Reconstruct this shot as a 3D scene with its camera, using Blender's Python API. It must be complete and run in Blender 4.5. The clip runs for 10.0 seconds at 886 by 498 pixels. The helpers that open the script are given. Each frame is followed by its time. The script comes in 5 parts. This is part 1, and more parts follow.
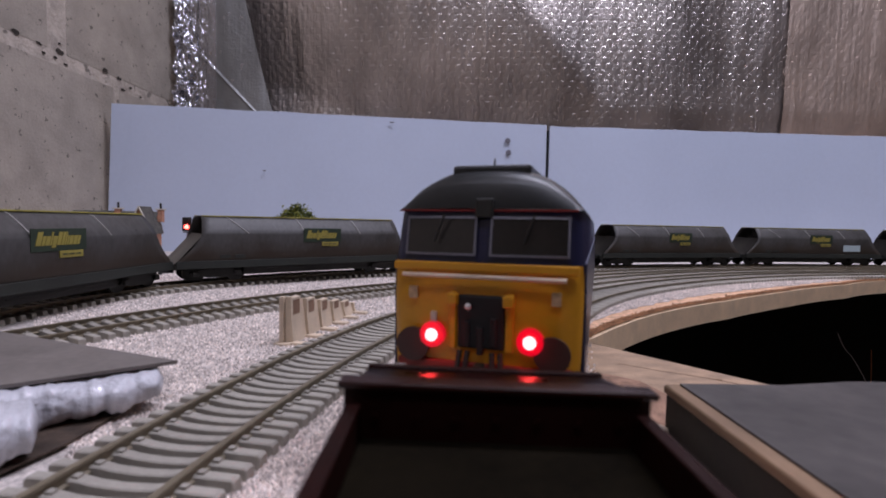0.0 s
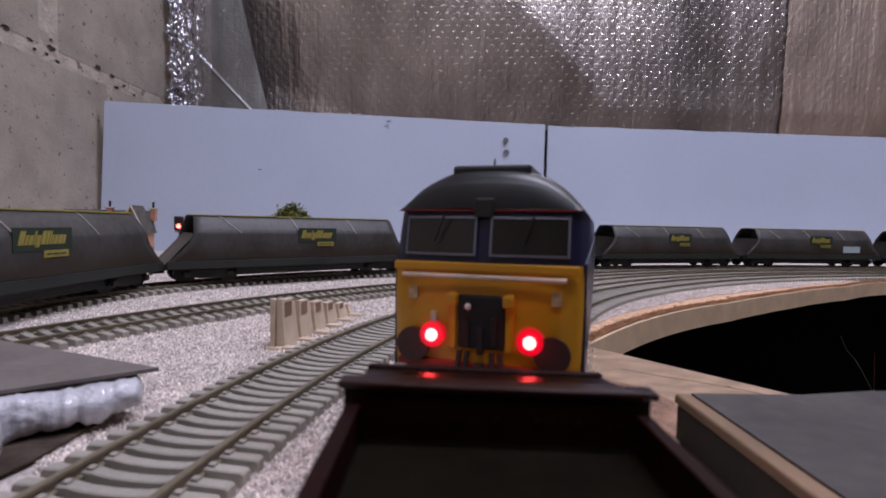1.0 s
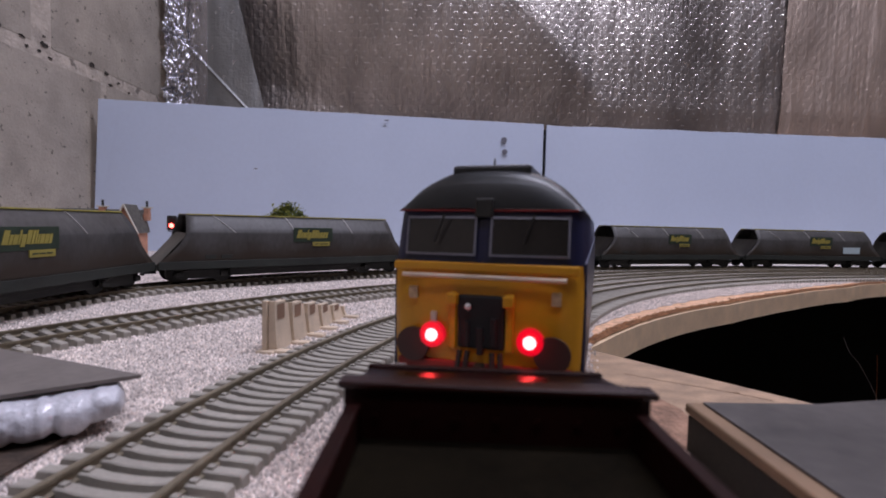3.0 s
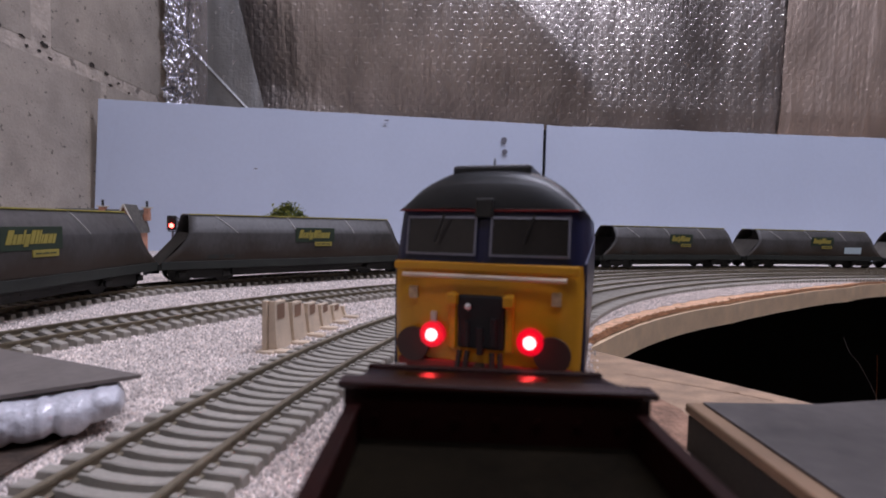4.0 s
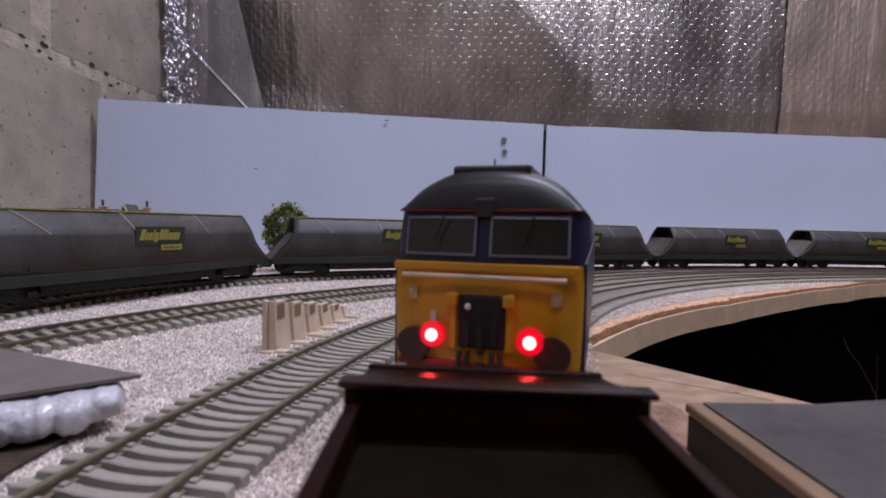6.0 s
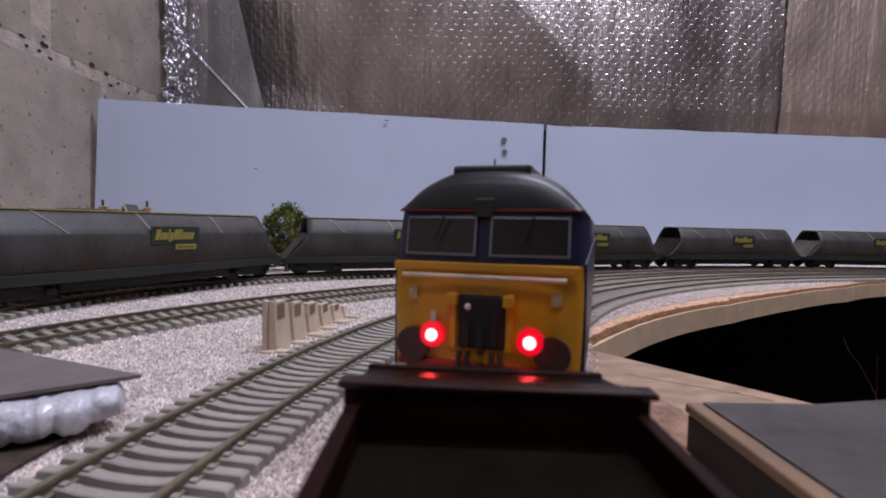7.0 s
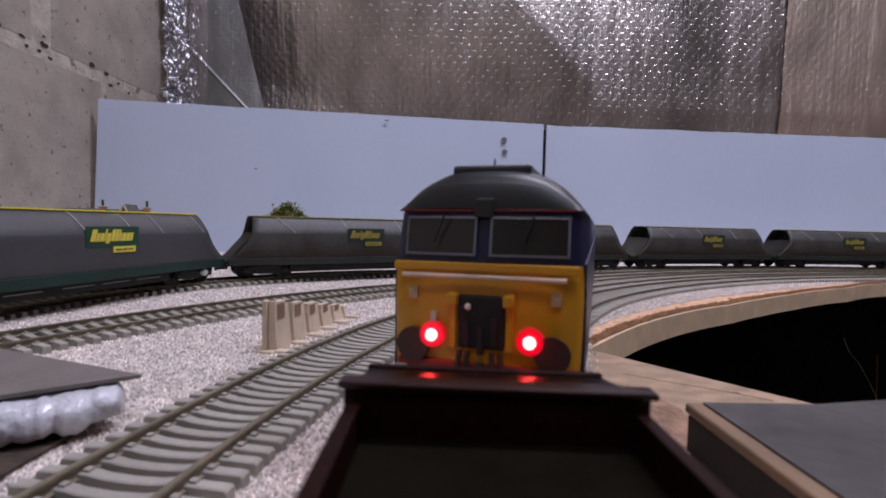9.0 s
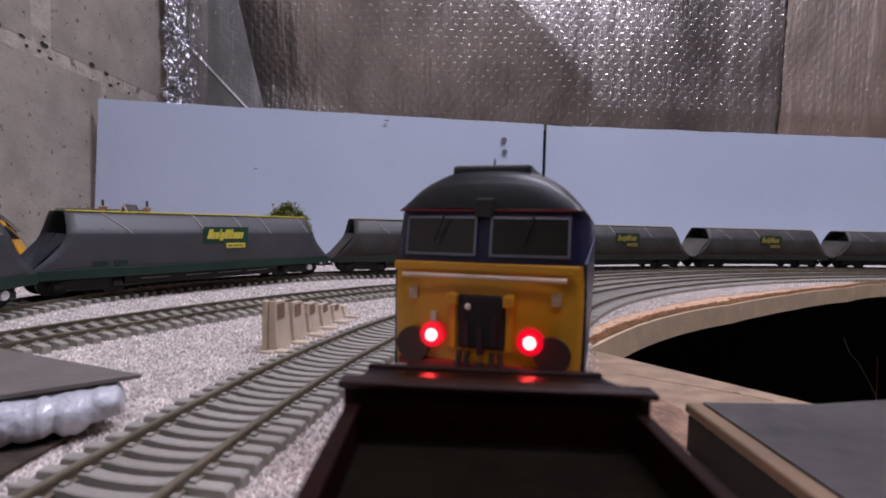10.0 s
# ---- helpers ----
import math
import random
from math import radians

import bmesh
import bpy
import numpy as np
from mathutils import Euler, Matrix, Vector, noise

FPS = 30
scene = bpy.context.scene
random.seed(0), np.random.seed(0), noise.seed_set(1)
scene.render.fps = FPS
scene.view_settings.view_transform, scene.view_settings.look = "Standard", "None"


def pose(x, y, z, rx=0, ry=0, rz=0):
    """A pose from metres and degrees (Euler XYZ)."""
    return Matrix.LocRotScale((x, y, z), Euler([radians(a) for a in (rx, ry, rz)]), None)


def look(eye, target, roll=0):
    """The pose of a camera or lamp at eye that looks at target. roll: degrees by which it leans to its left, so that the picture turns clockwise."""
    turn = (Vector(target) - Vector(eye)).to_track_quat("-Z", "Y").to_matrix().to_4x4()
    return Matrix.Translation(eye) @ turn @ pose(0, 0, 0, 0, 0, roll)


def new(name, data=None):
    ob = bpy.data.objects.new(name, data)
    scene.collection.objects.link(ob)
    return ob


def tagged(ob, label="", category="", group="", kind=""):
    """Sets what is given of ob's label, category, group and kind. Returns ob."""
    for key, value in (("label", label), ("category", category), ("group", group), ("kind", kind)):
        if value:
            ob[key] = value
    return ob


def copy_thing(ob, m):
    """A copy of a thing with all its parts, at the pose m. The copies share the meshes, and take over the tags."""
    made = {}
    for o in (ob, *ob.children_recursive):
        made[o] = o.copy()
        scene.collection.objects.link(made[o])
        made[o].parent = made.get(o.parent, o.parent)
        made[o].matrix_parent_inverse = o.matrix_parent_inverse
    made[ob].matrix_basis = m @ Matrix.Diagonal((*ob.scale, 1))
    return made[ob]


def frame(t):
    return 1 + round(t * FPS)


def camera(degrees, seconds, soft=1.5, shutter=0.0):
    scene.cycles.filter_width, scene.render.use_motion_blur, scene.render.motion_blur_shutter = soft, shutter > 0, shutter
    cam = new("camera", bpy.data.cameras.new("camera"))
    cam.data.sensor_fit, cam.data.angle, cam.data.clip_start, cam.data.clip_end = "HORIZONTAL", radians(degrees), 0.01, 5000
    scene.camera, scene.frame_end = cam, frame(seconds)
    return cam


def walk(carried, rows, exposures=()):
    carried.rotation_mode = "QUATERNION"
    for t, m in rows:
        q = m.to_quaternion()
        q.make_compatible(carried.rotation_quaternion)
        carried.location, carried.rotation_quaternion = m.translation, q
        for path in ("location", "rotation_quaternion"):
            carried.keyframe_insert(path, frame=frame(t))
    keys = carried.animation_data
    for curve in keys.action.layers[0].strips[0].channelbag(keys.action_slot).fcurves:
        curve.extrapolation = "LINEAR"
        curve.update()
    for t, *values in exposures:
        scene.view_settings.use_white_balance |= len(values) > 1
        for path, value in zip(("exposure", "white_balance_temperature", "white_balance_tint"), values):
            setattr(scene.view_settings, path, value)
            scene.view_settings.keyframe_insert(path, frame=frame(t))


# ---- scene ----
FOV = 2 * math.degrees(math.atan(784 / 850))
CAMZ = 0.0448
cam = camera(FOV, 10.0, soft=1.8)
# small lens focused on the far track; what is close to it is soft
cam.data.dof.use_dof, cam.data.dof.focus_distance, cam.data.dof.aperture_fstop = True, 0.27, cam.data.lens / 0.62


def cam_pose(x, y, z, pitch, roll, yaw):
    p, a = radians(pitch), radians(yaw)
    ahead = Vector((math.sin(a) * math.cos(p), math.cos(a) * math.cos(p), math.sin(p)))
    eye = Vector((x, y, z))
    return look(eye, eye + ahead, roll)


# the carrier wagon rolls forward about a centimetre and stops
REST = cam_pose(0, 0, CAMZ, -2.994, 1.355, 0)


def carried_pose(u):
    k = 1 - u
    return cam_pose(0.0004 * k, -0.01125 * k, CAMZ + 0.0003 * k, -2.994 - 0.049 * k, 1.355 - 0.26 * k, -0.627 * k)


ROLL_ON = [(0, 0), (0.25, 0.15), (0.5, 0.29), (0.75, 0.42), (1, 0.54), (1.25, 0.65), (1.5, 0.75), (1.75, 0.86), (2, 0.95), (2.2, 0.99),
           (2.4, 1), (3, 1), (6, 1), (10, 1)]
walk(cam, [(t, carried_pose(u)) for t, u in ROLL_ON], exposures=[(0, 0.0), (10, 0.0)])

# ---- light ----
world = bpy.data.worlds.new("room_air")
scene.world = world
world.use_nodes = True
world.node_tree.nodes["Background"].inputs[0].default_value = (0.75, 0.8, 1.0, 1)
world.node_tree.nodes["Background"].inputs[1].default_value = 0.0


def area_lamp(name, m, sx, sy, watts, colour):
    d = bpy.data.lights.new(name, "AREA")
    d.shape, d.size, d.size_y, d.energy, d.color = "RECTANGLE", sx, sy, watts, colour
    ob = new(name, d)
    ob.matrix_world = m
    return ob


# main overhead lamp, out of view; its place and shape are assumed
area_lamp("tube_light", look((0.60, 0.28, 1.36), (0.60, 0.28, 0)), 1.2, 0.12, 18.2, (0.925, 0.915, 1.15))
# second unseen lamp, added to brighten what faces back towards the camera
area_lamp("tube_light", look((0.05, -0.50, 1.36), (0.05, -0.50, 0)), 1.2, 0.12, 7.4, (0.925, 0.915, 1.15))

# ---- materials ----


def material(name, colour, rough=0.6, metal=0.0, vary=0.15, scale=60.0, fine=900.0, bump=0.0, bump_scale=900.0, second=None, streak=(1, 1, 1),
             per_piece=0.0, emit=None, strength=0.0, gloss_vary=0.1, spec=0.5, coat=0.0, island=0.0, pits=None):
    m = bpy.data.materials.new(name)
    m.use_nodes = True
    nt = m.node_tree
    b = nt.nodes["Principled BSDF"]
    co = nt.nodes.new("ShaderNodeTexCoord")
    mp = nt.nodes.new("ShaderNodeMapping")
    mp.inputs["Scale"].default_value = streak
    nt.links.new(co.outputs["Object"], mp.inputs["Vector"])
    n1 = nt.nodes.new("ShaderNodeTexNoise")
    n1.inputs["Scale"].default_value, n1.inputs["Detail"].default_value = scale, 4
    n2 = nt.nodes.new("ShaderNodeTexNoise")
    n2.inputs["Scale"].default_value, n2.inputs["Detail"].default_value = fine, 3
    for n in (n1, n2):
        nt.links.new(mp.outputs["Vector"], n.inputs["Vector"])
    add = nt.nodes.new("ShaderNodeMath")
    add.operation = "MULTIPLY_ADD"
    nt.links.new(n2.outputs["Fac"], add.inputs[0])
    add.inputs[1].default_value = 0.45
    nt.links.new(n1.outputs["Fac"], add.inputs[2])
    ramp = nt.nodes.new("ShaderNodeValToRGB")
    ramp.color_ramp.elements[0].position, ramp.color_ramp.elements[1].position = 0.5, 0.95
    dark = [c * (1 - vary) for c in colour] if second is None else second
    lite = [min(1, c * (1 + vary)) for c in colour]
    ramp.color_ramp.elements[0].color, ramp.color_ramp.elements[1].color = (*dark, 1), (*lite, 1)
    nt.links.new(add.outputs[0], ramp.inputs[0])
    last = ramp.outputs[0]
    if per_piece:
        info = nt.nodes.new("ShaderNodeObjectInfo")
        hsv = nt.nodes.new("ShaderNodeHueSaturation")
        mr = nt.nodes.new("ShaderNodeMapRange")
        mr.inputs[3].default_value, mr.inputs[4].default_value = 1 - per_piece, 1 + per_piece
        nt.links.new(info.outputs["Random"], mr.inputs[0])
        nt.links.new(mr.outputs[0], hsv.inputs["Value"])
        nt.links.new(last, hsv.inputs["Color"])
        last = hsv.outputs[0]
    if island:
        geo = nt.nodes.new("ShaderNodeNewGeometry")
        hs = nt.nodes.new("ShaderNodeHueSaturation")
        ir = nt.nodes.new("ShaderNodeMapRange")
        ir.inputs[3].default_value, ir.inputs[4].default_value = 1 - island, 1 + island * 0.6
        nt.links.new(geo.outputs["Random Per Island"], ir.inputs[0])
        nt.links.new(ir.outputs[0], hs.inputs["Value"])
        nt.links.new(last, hs.inputs["Color"])
        last = hs.outputs[0]
    if pits:
        pn = nt.nodes.new("ShaderNodeTexNoise")
        pn.inputs["Scale"].default_value, pn.inputs["Detail"].default_value = pits[0], 2
        nt.links.new(co.outputs["Object"], pn.inputs["Vector"])
        pr = nt.nodes.new("ShaderNodeMapRange")
        pr.inputs[1].default_value, pr.inputs[2].default_value = pits[1], pits[1] + 0.05
        nt.links.new(pn.outputs["Fac"], pr.inputs[0])
        px = nt.nodes.new("ShaderNodeMix")
        px.data_type = "RGBA"
        px.inputs[7].default_value = (*[c * 0.42 for c in colour], 1)
        nt.links.new(pr.outputs[0], px.inputs[0])
        nt.links.new(last, px.inputs[6])
        last = px.outputs[2]
    nt.links.new(last, b.inputs["Base Color"])
    b.inputs["Metallic"].default_value = metal
    b.inputs["Specular IOR Level"].default_value = spec
    b.inputs["Coat Weight"].default_value = coat
    rr = nt.nodes.new("ShaderNodeMapRange")
    rr.inputs[3].default_value, rr.inputs[4].default_value = max(0, rough - gloss_vary), min(1, rough + gloss_vary)
    nt.links.new(n1.outputs["Fac"], rr.inputs[0])
    nt.links.new(rr.outputs[0], b.inputs["Roughness"])
    if bump:
        bn = nt.nodes.new("ShaderNodeTexNoise")
        bn.inputs["Scale"].default_value, bn.inputs["Detail"].default_value = bump_scale, 4
        nt.links.new(mp.outputs["Vector"], bn.inputs["Vector"])
        bp = nt.nodes.new("ShaderNodeBump")
        bp.inputs["Strength"].default_value, bp.inputs["Distance"].default_value = 1.0, bump
        nt.links.new(bn.outputs["Fac"], bp.inputs["Height"])
        nt.links.new(bp.outputs[0], b.inputs["Normal"])
    if emit:
        b.inputs["Emission Color"].default_value, b.inputs["Emission Strength"].default_value = (*emit, 1), strength
    return m


M_PLY = material("plywood", (0.80, 0.59, 0.38), 0.6, vary=0.12, scale=25, fine=300, bump=0.0002, streak=(1, 6, 3))
# darker, greyer plywood for the strip on the near side
M_NEARWOOD = material("darker_plywood", (0.38, 0.255, 0.16), 0.65, vary=0.3, scale=40, fine=400, bump=0.0002, streak=(3, 5, 3))
M_CRUMB = material("cork_crumb", (0.36, 0.18, 0.085), 0.9, vary=0.4, scale=300, island=0.35)
M_CORK = material("cork_underlay", (0.68, 0.42, 0.26), 0.9, vary=0.4, scale=300, fine=1500, bump=0.0006, bump_scale=900)
M_BALLAST = material("ballast", (0.58, 0.52, 0.475), 0.9, vary=0.4, scale=500, fine=1600, bump=0.0009, bump_scale=1100)
M_STONE = material("ballast_stone", (0.82, 0.735, 0.675), 0.85, vary=0.2, scale=200, fine=2500, island=0.5)
# dark colour for the shade in the gaps between sleepers
M_GAPSHADE = material("sleeper_web", (0.07, 0.062, 0.05), 0.85, vary=0.25, scale=300)
M_SLEEPER = material("concrete_sleeper", (0.34, 0.315, 0.27), 0.85, vary=0.15, scale=120, fine=1500, bump=0.00008, per_piece=0.08, spec=0.2)
M_RAIL = material("rail_steel", (0.21, 0.175, 0.12), 0.45, metal=0.35, vary=0.25, scale=80, fine=900)
M_BOARD = material("white_board", (0.535, 0.605, 0.74), 0.5, vary=0.04, scale=6, fine=200)
M_BLOCK = material("concrete_block", (0.335, 0.295, 0.245), 0.95, vary=0.18, scale=30, fine=500, bump=0.0010, bump_scale=260, pits=(150, 0.665))
M_MORTAR = material("mortar", (0.43, 0.375, 0.315), 0.95, vary=0.25, scale=60, fine=400, bump=0.0025, bump_scale=150, pits=(55, 0.62))
M_VOID = material("joint_gap", (0.035, 0.028, 0.022), 0.95, vary=0.3, scale=300)
# near black: the shade under the baseboard is put into this colour
M_UNDERSHADE = material("under_board_shade", (0.002, 0.0018, 0.0016), 0.9, vary=0.3)
M_CEIL = material("ceiling_paint", (0.35, 0.33, 0.32), 0.9, vary=0.1, scale=4)
# brown chosen for the tone it gives the foil by reflection
M_WALLS = material("wall_paint", (0.44, 0.34, 0.25), 0.9, vary=0.15, scale=4)
M_CARD = material("grey_card", (0.165, 0.145, 0.130), 0.55, vary=0.25, scale=50, fine=500)
M_FOAM = material("foam_wrap", (0.55, 0.55, 0.585), 0.4, vary=0.10, scale=150, fine=900, bump=0.0010, bump_scale=330, coat=0.5)
M_TAN = material("cream_plastic", (0.62, 0.50, 0.37), 0.5, vary=0.10, scale=200)
# stray chippings; also painted shade under the foam and between the barrier's feet
M_BROWN = material("brown_recess", (0.055, 0.036, 0.024), 0.85, vary=0.5, scale=150, fine=900, bump=0.0004, bump_scale=600)
# hopper wagons
M_DIRTY = material("weathered_grey", (0.056, 0.054, 0.052), 0.45, vary=0.4, scale=45, fine=500, streak=(1, 1, 0.45), second=(0.028, 0.026, 0.023))


def road_dirt(m, colour, z0, z1):
    """A film of brown traffic dirt thrown up over the lower side sheets, with an uneven upper edge."""
    nt = m.node_tree
    b = nt.nodes["Principled BSDF"]
    was = b.inputs["Base Color"].links[0].from_socket
    co = nt.nodes.new("ShaderNodeTexCoord")
    xyz = nt.nodes.new("ShaderNodeSeparateXYZ")
    nt.links.new(co.outputs["Object"], xyz.inputs[0])
    nz = nt.nodes.new("ShaderNodeTexNoise")
    nz.inputs["Scale"].default_value, nz.inputs["Detail"].default_value = 90, 5
    nt.links.new(co.outputs["Object"], nz.inputs["Vector"])
    up = nt.nodes.new("ShaderNodeMath")
    up.operation = "MULTIPLY_ADD"
    up.inputs[1].default_value = 0.012
    nt.links.new(nz.outputs["Fac"], up.inputs[0])
    nt.links.new(xyz.outputs["Z"], up.inputs[2])
    mr = nt.nodes.new("ShaderNodeMapRange")
    mr.inputs[1].default_value, mr.inputs[2].default_value, mr.inputs[3].default_value, mr.inputs[4].default_value = z0 + 0.006, z1 + 0.006, 0.9, 0.0
    nt.links.new(up.outputs[0], mr.inputs[0])
    mx = nt.nodes.new("ShaderNodeMix")
    mx.data_type = "RGBA"
    mx.inputs[7].default_value = (*colour, 1)
    nt.links.new(mr.outputs[0], mx.inputs[0])
    nt.links.new(was, mx.inputs[6])
    nt.links.new(mx.outputs[2], b.inputs["Base Color"])
    b.inputs["Specular IOR Level"].default_value = 0.35


road_dirt(M_DIRTY, (0.034, 0.023, 0.015), 0.016, 0.027)

M_CLEAN = material("clean_grey", (0.060, 0.059, 0.062), 0.45, vary=0.14, scale=40, fine=500)
# near black, for the shade in the hollow wagon ends
M_HOPSHADE = material("hopper_shade", (0.02, 0.02, 0.018), 0.8, vary=0.3)
M_CHUTE = material("chute_grey", (0.22, 0.25, 0.28), 0.5, vary=0.15, scale=80)
M_SOLE = material("green_solebar", (0.008, 0.030, 0.021), 0.5, vary=0.3, scale=60)
M_SOLED = material("dirty_solebar", (0.018, 0.021, 0.017), 0.6, vary=0.4, scale=60)
M_BLACK = material("bogie_black", (0.013, 0.013, 0.011), 0.6, vary=0.35, scale=200)
M_YEL = material("yellow_line", (0.75, 0.62, 0.04), 0.5, vary=0.1)
M_YELD = material("dusty_yellow_line", (0.30, 0.26, 0.05), 0.6, vary=0.35, scale=120)
M_PANEL = material("green_plate", (0.015, 0.06, 0.03), 0.5, vary=0.15)
M_LETTER = material("yellow_mark", (0.72, 0.60, 0.08), 0.5, vary=0.08)
M_PANELD = material("dusty_green_plate", (0.020, 0.036, 0.020), 0.6, vary=0.3, scale=150)
M_LETTERD = material("dusty_yellow_mark", (0.30, 0.25, 0.05), 0.6, vary=0.15)
M_STREAK = material("white_rib", (0.27, 0.26, 0.24), 0.6, vary=0.2)
M_WHITE = material("white_disc", (0.75, 0.75, 0.73), 0.5, vary=0.08)
M_PALE = material("pale_patch", (0.45, 0.55, 0.58), 0.6, vary=0.1)
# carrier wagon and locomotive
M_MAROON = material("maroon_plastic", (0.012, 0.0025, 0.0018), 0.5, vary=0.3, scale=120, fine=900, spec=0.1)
M_CAPPING = material("maroon_gloss", (0.018, 0.004, 0.003), 0.3, vary=0.3, scale=120, fine=900, spec=0.35)
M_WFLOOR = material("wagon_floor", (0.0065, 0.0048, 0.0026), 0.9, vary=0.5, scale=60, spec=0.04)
M_LYEL = material("loco_yellow", (0.56, 0.26, 0.010), 0.38, vary=0.08, scale=90)
M_NAVY = material("loco_navy", (0.012, 0.014, 0.045), 0.3, vary=0.15)
M_ROOF = material("loco_roof", (0.014, 0.016, 0.017), 0.38, vary=0.3, scale=90)
M_GLASS = material("dark_window", (0.022, 0.020, 0.018), 0.12, vary=0.2, spec=0.6)
M_GREYF = material("grey_window_frame", (0.15, 0.15, 0.18), 0.45, vary=0.1)
M_RED = material("red_beam", (0.22, 0.012, 0.008), 0.5, vary=0.2)
M_LAMP = material("tail_lamp", (0.9, 0.2, 0.2), 0.4, emit=(1.0, 0.05, 0.055), strength=24)
# dark red lens with a weak glow added for the halo
M_LENS = material("tail_lens_halo", (0.14, 0.006, 0.006), 0.3, emit=(1.0, 0.0, 0.03), strength=0.55)
# brown for the shade under the barrier's coping
M_NOTCHSHADE = material("notch_shade", (0.26, 0.155, 0.10), 0.7, vary=0.2)
# paler than the wagon: light falling on the sloping chute, put into its colour
M_CHUTELIT = material("lit_chute", (0.13, 0.118, 0.10), 0.6, vary=0.3, scale=80)
M_SIGRED = material("signal_red", (0.9, 0.1, 0.1), 0.4, emit=(1.0, 0.10, 0.08), strength=9)
M_BRICKS = material("brick_red", (0.50, 0.25, 0.16), 0.85, vary=0.25, scale=250, fine=1500)
M_SLATE = material("slate_roof", (0.20, 0.19, 0.17), 0.8, vary=0.25, scale=300)
M_STONEW = material("pale_stone", (0.55, 0.50, 0.42), 0.8, vary=0.1)
M_LEAF = material("leaf_green", (0.20, 0.21, 0.03), 0.8, vary=0.45, scale=300, fine=900)
M_LEAF2 = material("leaf_dark", (0.07, 0.09, 0.02), 0.8, vary=0.4, scale=300, fine=900)
M_TRUNK = material("bark", (0.10, 0.07, 0.04), 0.9, vary=0.3, scale=300)
M_AMBER = material("amber_paint", (0.75, 0.36, 0.02), 0.4, vary=0.06)
M_EDGE = material("raw_wood_edge", (0.24, 0.15, 0.085), 0.7, vary=0.3, scale=60, fine=500, streak=(1, 0.3, 4))
M_BUFFER = material("buffer_brown", (0.034, 0.014, 0.012), 0.5, vary=0.2)
M_LABEL = material("data_label", (0.42, 0.33, 0.20), 0.5, vary=0.2, scale=900)
M_DULL = material("dull_grey_head", (0.20, 0.17, 0.15), 0.5, vary=0.2)
M_SIDEB = material("side_board_grey", (0.053, 0.046, 0.042), 0.6, vary=0.55, scale=28, fine=240)
# olive black: the shade on the side board's face is in the colour
M_SIDESHADE = material("olive_side_shade", (0.022, 0.017, 0.010), 0.8, vary=0.4, scale=60)
M_OLDCORK = material("old_cork", (0.30, 0.175, 0.115), 0.95, vary=0.45, scale=260, fine=1500, bump=0.0006, bump_scale=900)
M_JOINT = material("black_joint", (0.006, 0.006, 0.007), 0.7, vary=0.2)
M_COPPER = material("copper_wire", (0.45, 0.16, 0.06), 0.35, metal=0.8)


